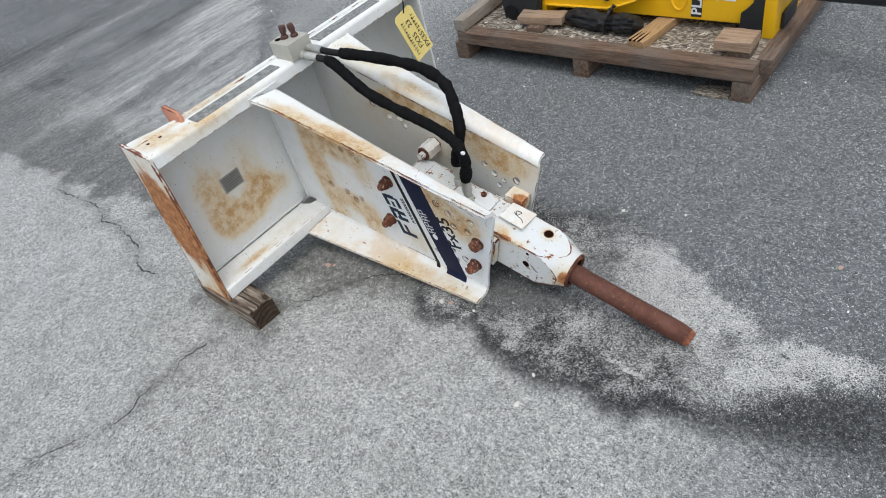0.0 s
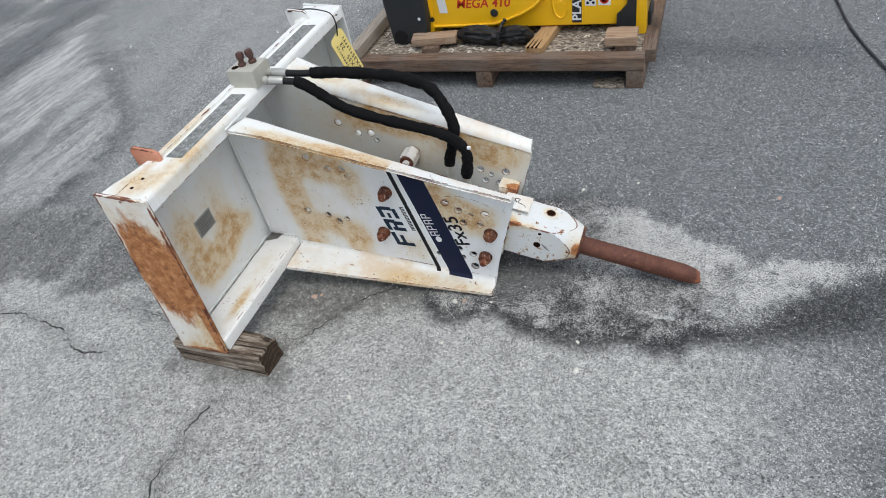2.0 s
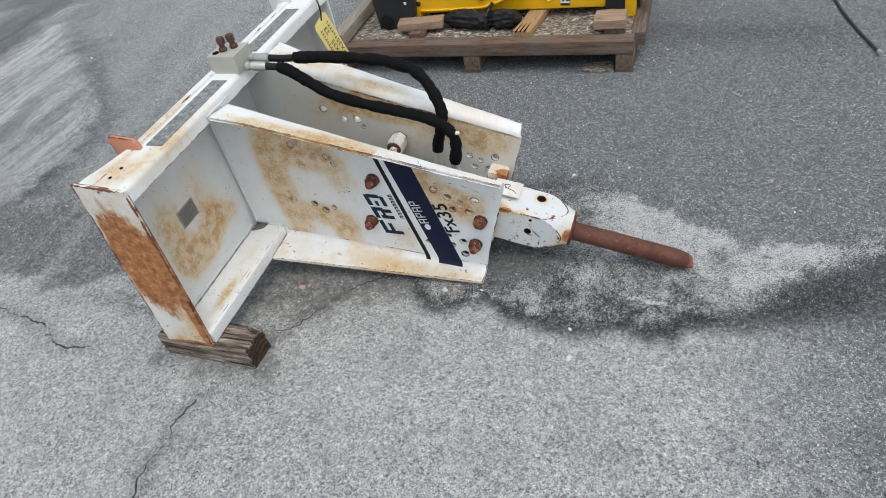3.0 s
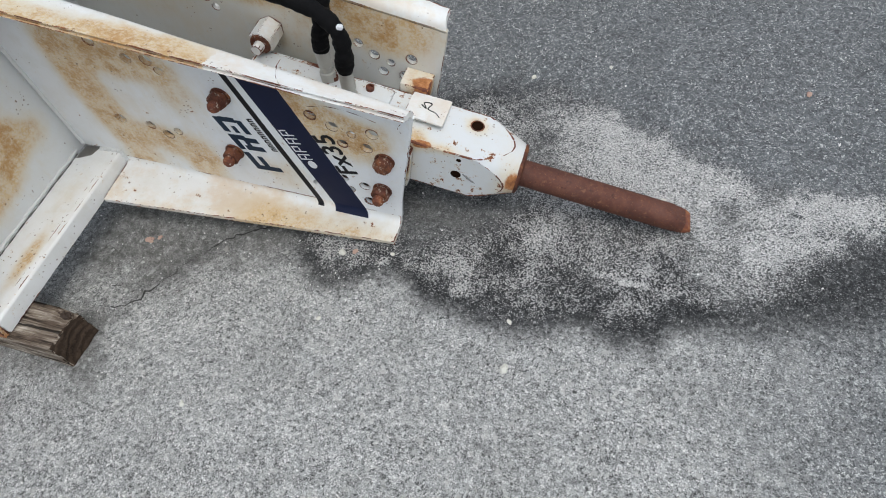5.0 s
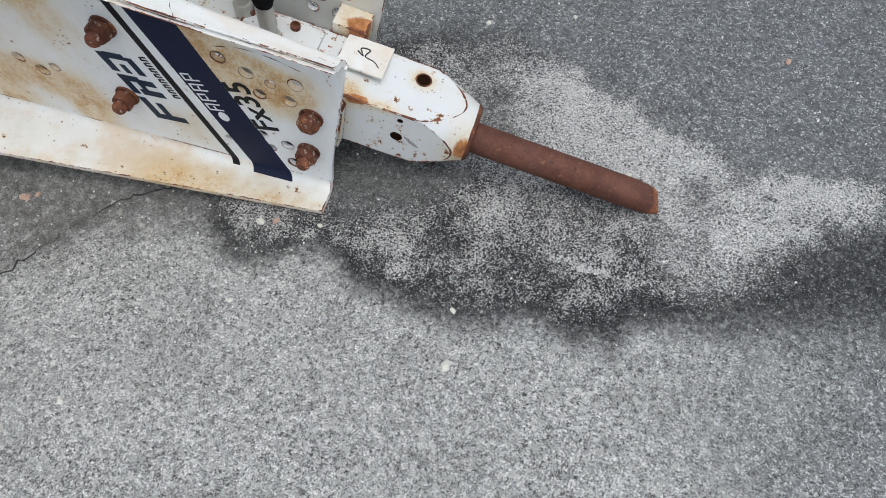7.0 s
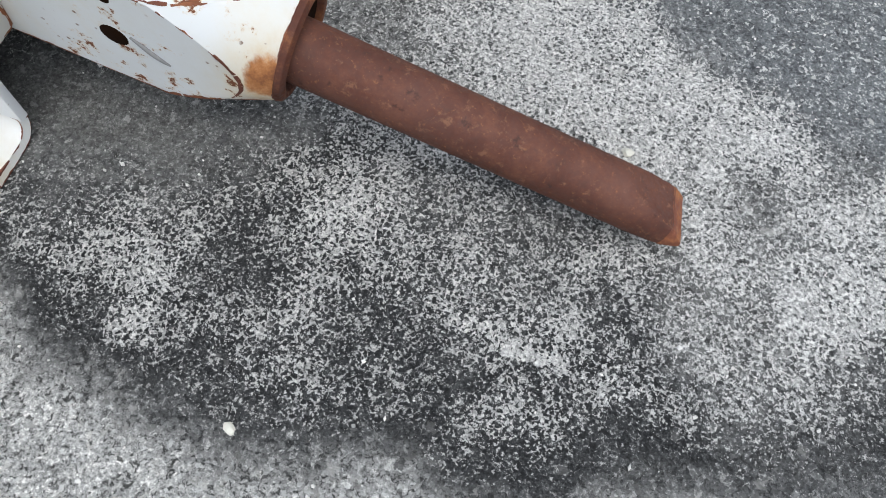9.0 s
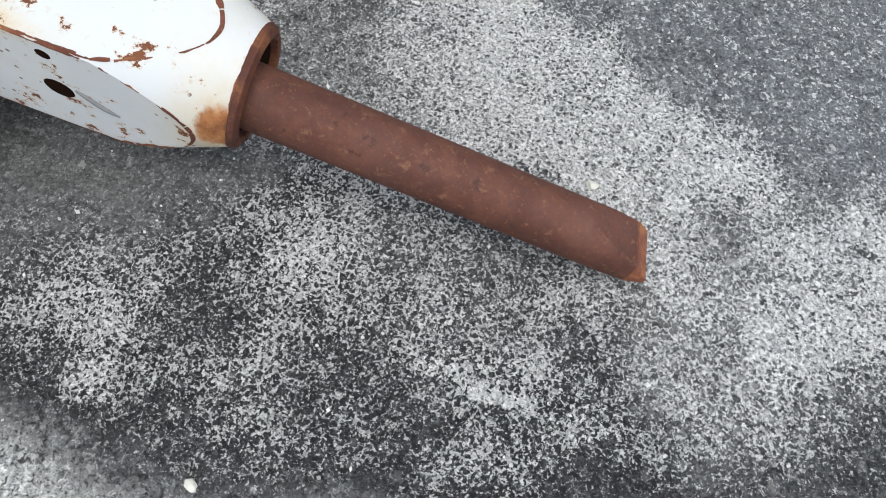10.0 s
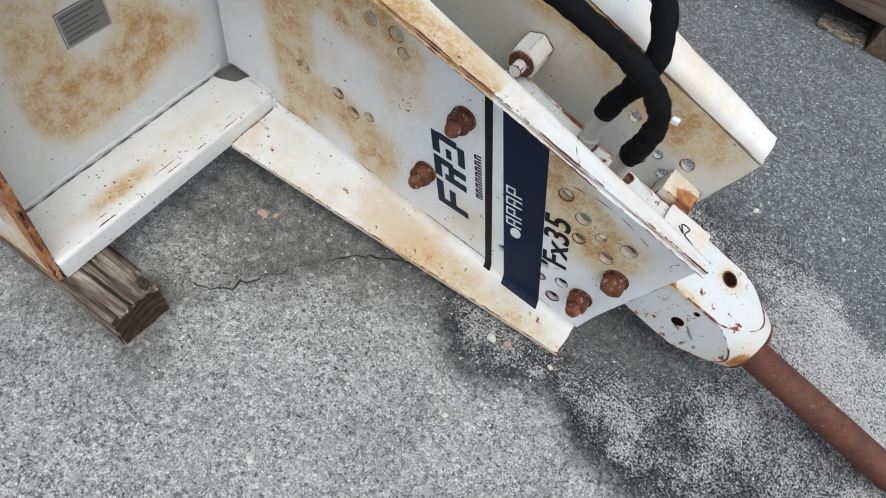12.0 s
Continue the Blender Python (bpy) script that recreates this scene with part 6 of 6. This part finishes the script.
def chip_field():
    """Loose flakes lifting off the deck."""
    rng = random.Random(8)
    bm = bmesh.new()
    for _ in range(520):
        x, y = rng.uniform(-2.14, -0.86), rng.uniform(2.435, 2.70)
        a, ln, wd, tilt = rng.uniform(0, math.pi), rng.uniform(0.008, 0.028), rng.uniform(0.003, 0.013), rng.uniform(-0.12, 0.12)
        mm = Matrix.Translation((x, y, 0.1385 + rng.uniform(0, 0.004))) @ Matrix.Rotation(a, 4, "Z") @ Matrix.Rotation(tilt, 4, "X")
        q = [bm.verts.new(mm @ Vector(p)) for p in ((-ln / 2, -wd / 2, 0), (ln / 2, -wd / 2, 0), (ln / 2, wd / 2, 0), (-ln / 2, wd / 2, 0), (-ln / 2, -wd / 2, 0.0012), (ln / 2, -wd / 2, 0.0012), (ln / 2, wd / 2, 0.0012), (-ln / 2, wd / 2, 0.0012))]
        for f in ((4, 5, 6, 7), (0, 1, 5, 4), (1, 2, 6, 5), (2, 3, 7, 6), (3, 0, 4, 7)):
            bm.faces.new([q[i] for i in f])
    k = Nodes("pale_wood_flakes")
    isl = k.n.new("ShaderNodeNewGeometry").outputs["Random Per Island"]
    col = k.ramp(isl, (0.0, (0.12, 0.095, 0.075)), (0.45, (0.33, 0.285, 0.235)), (1.0, (0.66, 0.61, 0.54)))
    mat = k.out(col, 0.85)
    ob = part("wood_flake", bm, mat, PALLET, "pale flakes lifting from the board", smooth=False)
    ob["kind"] = "stuff"


chip_field()

wood_block("wood_block", pose(-0.908, 2.475, 0.1685, 0, 0, 2), 0.135, 0.115, 0.040, WOOD_BLOCK, "short sawn pine block stacked on a pallet offcut")
wood_block("wood_block", pose(-0.888, 2.480, 0.1385, 0, 0, 2), 0.090, 0.100, 0.030, WOOD_PALLET_Y, "dark offcut lying on the pallet deck")
wood_block("wood_block", pose(-1.81, 2.51, 0.1625, 0, 0, 8), 0.225, 0.080, 0.036, WOOD_BLOCK, "short brown board lying across an offcut")
wood_block("wood_block", pose(-1.822, 2.490, 0.1385, 0, 0, 4), 0.085, 0.10, 0.0235, WOOD_PALLET_Y, "dark offcut lying on the pallet deck")
plank = wood_block("pine_plank", pose(-1.268, 2.575, 0.1385, 0, 0, -9), 0.080, 0.34, 0.036, WOOD_NEW, "fresh pine plank with a split end on the pallet")
for gx in (-0.024, -0.004, 0.014):
    run = [Vector((-1.294 + gx + 0.0017 * i, 2.404 + 0.011 * i, 0.1748)) for i in range(9)]
    part("split", pipe(run, lambda i, a: 0.0042 * (1 - i / 10), 8), GREY_HOLE, plank, "dark split in the end")


def build_yellow():
    """The second machine: only its lower side shows."""
    ym = thing("yellow_breaker", "yellow hydraulic breaker with charcoal covers lying on the pallet", "breaker", (-1.35, 2.85, 0.1385))
    y = 2.615
    side = Vector((0, -1, 0)).to_track_quat("Z", "Y").to_matrix().to_4x4()

    def upright(yy):
        return Matrix(((1, 0, 0, 0), (0, 0, -1, yy), (0, 1, 0, 0), (0, 0, 0, 1)))

    body = part("housing", box(-1.835, -0.862, y + 0.004, 3.10, 0.178, 0.56, 0.012, None, 3), YELLOW, ym, "glossy yellow steel housing")
    out = [(-1.835, 0.205), (-1.60, 0.208), (-1.52, 0.211), (-1.45, 0.230), (-1.38, 0.257), (-1.32, 0.290), (-1.27, 0.34), (-1.24, 0.56), (-1.835, 0.56)]
    cheek = part("cheek_plate", flat_plate(out, [], 0.022, upright(y - 0.020), 0.003), YELLOW, ym)
    part("rim", pipe([Vector((px, y - 0.024, pz)) for px, pz in out[:7]], 0.0065, 8), YELLOW, cheek)
    for bx, bz, r in ((-1.515, 0.266, 0.017), (-1.838, 0.243, 0.011)):
        part("bolt", lathe([(0.0, 0.0), (r, 0.0), (r * 1.15, 0.003), (r, 0.007), (r * 0.6, 0.008), (0, 0.006)], Matrix.Translation((bx, y - 0.026, bz)) @ side, 18), CHARCOAL, cheek)
    dm = upright(y - 0.0205)
    part("lettering", lettering("MEGA 410", 0.060, dm @ Matrix.Translation((-1.705, 0.292, 0)), 0.0006, 0.2, 1.0, 0.0008), RED_DECAL, cheek, "red lettering")
    part("label", polygons([[(-1.795, 0.270), (-1.752, 0.270), (-1.758, 0.34), (-1.801, 0.34)]], dm, 0.0006), WHITE_DECAL, cheek)
    part("foot_plate", box(-1.862, -1.836, y - 0.03, y + 0.25, 0.1385, 0.56, 0.004), YELLOW, ym, "yellow end plate")
    # raised oval on the main side
    dm2 = upright(y + 0.0035)
    oval = smooth_path([(-1.203 + 0.036 * math.cos(a), y + 0.003, 0.294 + 0.076 * math.sin(a)) for a in np.linspace(0, 2 * math.pi, 13)], 4)
    part("oval_rib", pipe(oval, 0.005, 8, ends=False), YELLOW, body)
    part("oval_boss", lathe([(0.0, 0.002), (0.016, 0.002), (0.020, -0.002)], Matrix.Translation((-1.203, y + 0.004, 0.282)) @ side, 16), YELLOW, body)
    sign = part("black_sign", polygons([[(-1.151, 0.194), (-1.107, 0.193), (-1.100, 0.46), (-1.144, 0.46)]], dm2, 0.0006), CHARCOAL, body, "black strip sign with white letters")
    part("sign_letters", lettering("PLAT", 0.058, Matrix.Translation((0, -0.0012, 0)) @ dm2 @ Matrix.Translation((-1.110, 0.202, 0)) @ Matrix.Rotation(radians(88.5), 4, "Z"), 0.0005, 0, 1.0, 0.0012), WHITE_DECAL, sign)
    for x0, x1 in ((-1.090, -1.040), (-1.030, -0.975)):
        st = part("sticker", polygons([[(x0, 0.272), (x1, 0.270), (x1, 0.33), (x0, 0.33)]], dm2, 0.0006), WHITE_DECAL, body, "white safety sticker with a round symbol")
        if x0 > -1.035:
            part("symbol", lathe([(0.014, 0.0), (0.020, 0.0), (0.020, 0.0006), (0.014, 0.0006), (0.014, 0.0)], Matrix.Translation(((x0 + x1) / 2, y + 0.0025, 0.298)) @ side, 20), RED_DECAL, st)
            part("symbol", polygons([[(x0 + 0.012, 0.308), (x0 + 0.015, 0.311), (x1 - 0.012, 0.288), (x1 - 0.015, 0.285)]], Matrix.Translation((0, -0.0008, 0)) @ dm2, 0.0004), RED_DECAL, st)
        else:
            for ox, oz in ((-0.013, 0.013), (0.013, 0.013), (0.0, 0.0), (-0.013, -0.013), (0.013, -0.013)):
                part("symbol", lathe([(0.0, 0.0), (0.0065, 0.0), (0.0065, 0.0006), (0.0, 0.0006)], Matrix.Translation(((x0 + x1) / 2 + ox, y + 0.0025, 0.298 + oz)) @ side, 14), NAVY, st)
    cover = [(-0.948, 0.172), (-0.862, 0.165), (-0.862, 0.46), (-0.896, 0.46), (-0.898, 0.30), (-0.905, 0.275), (-0.930, 0.245), (-0.946, 0.232)]
    part("corner_cover", polygons([cover], upright(y + 0.002), 0.012), CHARCOAL, ym, "charcoal corner cover")
    part("end_post", box(-0.861, -0.815, y - 0.014, y + 0.28, 0.1385, 0.56, 0.004), YELLOW, ym, "yellow end post")
    part("end_pad", box(-0.815, -0.800, y + 0.05, y + 0.20, 0.150, 0.215, 0.006), CHARCOAL, ym)
    # charcoal arm with a round eye at its foot
    arm = [(-2.062, 0.56), (-2.056, 0.36), (-2.048, 0.24), (-2.042, 0.165)] + [(-2.000 + 0.042 * math.cos(a), 0.181 + 0.042 * math.sin(a)) for a in np.linspace(math.pi, 1.75 * math.pi, 9)] + [(-1.93, 0.165), (-1.865, 0.175), (-1.850, 0.26), (-1.855, 0.56)]
    ft = part("lug_arm", flat_plate(arm, [(-2.000, 0.181, 0.020)], 0.10, upright(2.535), 0.006), CHARCOAL, ym, "charcoal arm with a round eye")
    part("eye_bush", lathe([(0.020, 0.0), (0.034, 0.0), (0.034, 0.007), (0.020, 0.007)], Matrix.Translation((-2.000, 2.5345, 0.181)) @ side, 28), RUBBER, ft)
    part("rivet", lathe([(0.0, 0.004), (0.007, 0.003), (0.008, 0.0)], Matrix.Translation((-1.885, 2.5345, 0.270)) @ side, 12), WHITE_DECAL, ft)
    # black tool bar running out past the end
    part("tool_bar", lathe([(0.0, 0.0), (0.046, 0.0), (0.050, 0.004), (0.050, 0.95), (0.046, 0.96), (0.0, 0.96)], axis_to((-0.83, 2.66, 0.335), (1, -0.06, 0)), 28), CHARCOAL, ym, "black round tool bar")


build_yellow()


def build_bundle():
    """Rolled black plastic tied in the middle."""
    t = thing("plastic_bundle", "crumpled black plastic bundle tied round the middle", "bundle", (-1.50, 2.53, 0.16))
    path = smooth_path([(-1.70, 2.54, 0.180), (-1.63, 2.535, 0.186), (-1.55, 2.525, 0.182), (-1.485, 2.52, 0.178), (-1.42, 2.515, 0.188), (-1.36, 2.515, 0.188), (-1.315, 2.52, 0.180)], 16)
    n = len(path)

    def radius(i, a):
        p = path[i]
        s = i / (n - 1)
        waist = 1 - 0.30 * math.exp(-((s - 0.56) / 0.05) ** 2)
        tip = min(1.0, 0.35 + 5 * min(s, 1 - s))
        v = Vector((p.x * 13, math.cos(a) * 3.6, math.sin(a) * 3.6))
        return (0.040 + 0.010 * noise.noise(v) + 0.0065 * noise.noise(v * 2.3) + 0.003 * noise.noise(v * 5)) * waist * tip

    part("roll", pipe(path, radius, 40), BAG, t, angle=60)
    part("knot", pipe(smooth_path([(-1.475, 2.485, 0.15), (-1.478, 2.472, 0.18), (-1.472, 2.485, 0.216), (-1.46, 2.51, 0.242), (-1.445, 2.525, 0.262)], 6), lambda i, a: 0.008 + 0.002 * math.sin(i * 1.7), 8), BAG, t)


build_bundle()

# ---- small things on the ground ----
def stone(name, x, y, size, color, label, seed, flat=0.55):
    bm = bmesh.new()
    bmesh.ops.create_icosphere(bm, subdivisions=2, radius=1.0)
    for v in bm.verts:
        v.co *= 1 + 0.42 * noise.noise(v.co * 1.3 + Vector((seed * 3.1, 0, seed))) + 0.22 * noise.noise(v.co * 3.1 + Vector((seed, seed * 2.3, 0)))
        v.co = Vector((v.co.x * size, v.co.y * size * 0.72, v.co.z * size * flat))
    bmesh.ops.rotate(bm, cent=(0, 0, 0), matrix=Matrix.Rotation(seed * 1.3, 3, "Z"), verts=bm.verts[:])
    bmesh.ops.translate(bm, vec=(x, y, size * flat * 0.75), verts=bm.verts[:])
    t = part(name, bm, color, None, smooth=False)
    me = t.data
    me.transform(Matrix.Translation((-x, -y, 0)))
    t.location = (x, y, 0)
    return tagged(t, label, "stone", "loose stones on the asphalt")


PALE = plain("pale_stone", (0.66, 0.65, 0.58), 0.8, vary=0.15, scale=150)
PINK = plain("pinkish_stone", (0.50, 0.34, 0.27), 0.85, vary=0.2, scale=150)
GREYST = plain("grey_stone", (0.30, 0.29, 0.27), 0.85, vary=0.2, scale=150)
for i, (x, y, size, mat, label) in enumerate([
    (-0.829, 0.781, 0.0105, PALE, "small pale oval stone"), (-1.251, 0.976, 0.0095, PALE, "small pale round stone"), (-1.222, 0.985, 0.0075, PINK, "small orange-pink stone on asphalt"),
    (-1.532, 0.932, 0.0095, GREYST, "small flat grey stone"), (-1.744, 0.920, 0.011, PINK, "pinkish chip of stone on asphalt"), (-1.722, 0.932, 0.006, PINK, "pinkish chip of stone on asphalt"),
    (-0.579, 1.245, 0.0065, PALE, "small pale round stone"), (-1.24, 0.808, 0.006, PALE, "small pale stone on the asphalt"), (-1.447, 0.565, 0.007, PALE, "small pale stone on the asphalt"),
    (-0.77, 1.222, 0.0075, PALE, "small pale stone on the asphalt"), (-0.285, 1.617, 0.0085, PINK, "small pinkish round stone"), (-1.135, 0.995, 0.0055, PALE, "small pale stone on the asphalt"),
    (-0.812, 1.212, 0.009, GREYST, "small flat grey stone"), (-0.842, 0.883, 0.006, PALE, "small pale stone on the asphalt"), (-0.94, 1.60, 0.0075, PALE, "small pale stone on the asphalt"), (-0.75, 1.66, 0.006, PALE, "small pale stone on the asphalt")]):
    stone("stone", x, y, size, mat, label, i + 1)


def scatter_grit():
    """Loose grit over the tarmac, more of it towards the camera's side."""
    rng = random.Random(21)
    bm = bmesh.new()
    seam = jagged([(-1.66, 0.585), (-1.51, 0.58), (-1.37, 0.605), (-1.19, 0.655)], 31, 0.003, 0.010)
    for n in range(4500 + len(seam) + 420):
        if n < 1900:
            x, y, s = rng.uniform(-2.6, 0.5), rng.uniform(-0.4, 1.5), rng.uniform(0.0011, 0.0031)
        elif n >= 4500 + len(seam):
            x, y, s = rng.uniform(-1.95, -1.15), rng.uniform(0.70, 1.03), rng.uniform(0.0010, 0.0032)
        elif n >= 4500:
            x, y, s = *seam[n - 4500], rng.uniform(0.0010, 0.0026)
        elif n > 3700:
            x, y, s = rng.uniform(-3.0, 1.2), rng.uniform(1.3, 3.4), rng.uniform(0.0014, 0.0040)
        elif n > 3000:
            x, y, s = rng.uniform(-5.0, -2.0), rng.uniform(0.9, 3.6), rng.uniform(0.0014, 0.0040)
        else:
            x, y, s = rng.uniform(-5.5, 1.2), rng.uniform(1.3, 4.5), rng.uniform(0.0009, 0.0026)
        s *= 1.0 if rng.random() < 0.94 else (2.4 if 3000 < n <= 3700 else 1.5)
        mm = Matrix.Translation((x, y, s * 0.4)) @ Euler((rng.random() * 3, rng.random() * 3, rng.random() * 3)).to_matrix().to_4x4() @ Matrix.Diagonal((s, s * rng.uniform(0.6, 1), s * rng.uniform(0.5, 0.8), 1))
        q = [bm.verts.new(mm @ Vector(p)) for p in ((1, 0, 0), (-1, 0, 0), (0, 1, 0), (0, -1, 0), (0, 0, 1), (0, 0, -1))]
        for f in ((0, 2, 4), (2, 1, 4), (1, 3, 4), (3, 0, 4), (2, 0, 5), (1, 2, 5), (3, 1, 5), (0, 3, 5)):
            bm.faces.new([q[i] for i in f])
    k = Nodes("loose_grit")
    isl = k.n.new("ShaderNodeNewGeometry").outputs["Random Per Island"]
    col = k.ramp(isl, (0.0, (0.14, 0.14, 0.135)), (0.4, (0.45, 0.45, 0.43)), (0.7, (0.72, 0.715, 0.69)), (1.0, (0.84, 0.83, 0.80)))
    tagged(part("loose_grit", bm, k.out(col, 0.85), None, smooth=False), "loose pale grit scattered on the asphalt", "grit", kind="stuff")


scatter_grit()
flake = thing("board_offcut", "broken piece of flake board lying on the asphalt", "offcut", (-0.95, 2.36, 0.0))
bm = box(-1.018, -0.885, 2.352, 2.43, 0.0005, 0.012, 0.001)
bmesh.ops.subdivide_edges(bm, edges=bm.edges[:], cuts=2, use_grid_fill=True)
part("board", rough_up(bm, 0.004, 40), FLAKE, flake)
cable = thing("rubber_cable", "thin black rubber cable lying on the asphalt", "cable", (0.09, 2.8, 0.0))
part("cord", pipe(smooth_path([(-0.05, 3.9, 0.008), (0.02, 3.3, 0.008), (0.05, 2.95, 0.008), (0.09, 2.72, 0.008), (0.148, 2.49, 0.008)], 10), 0.0058, 10), CORD, cable)
part("end_cap", lathe([(0.0, 0.0), (0.010, 0.0), (0.010, 0.02), (0.0, 0.022)], axis_to((0.146, 2.495, 0.0095), (0.24, -0.96, 0.0)), 12), STEEL, cable, "bright metal end")
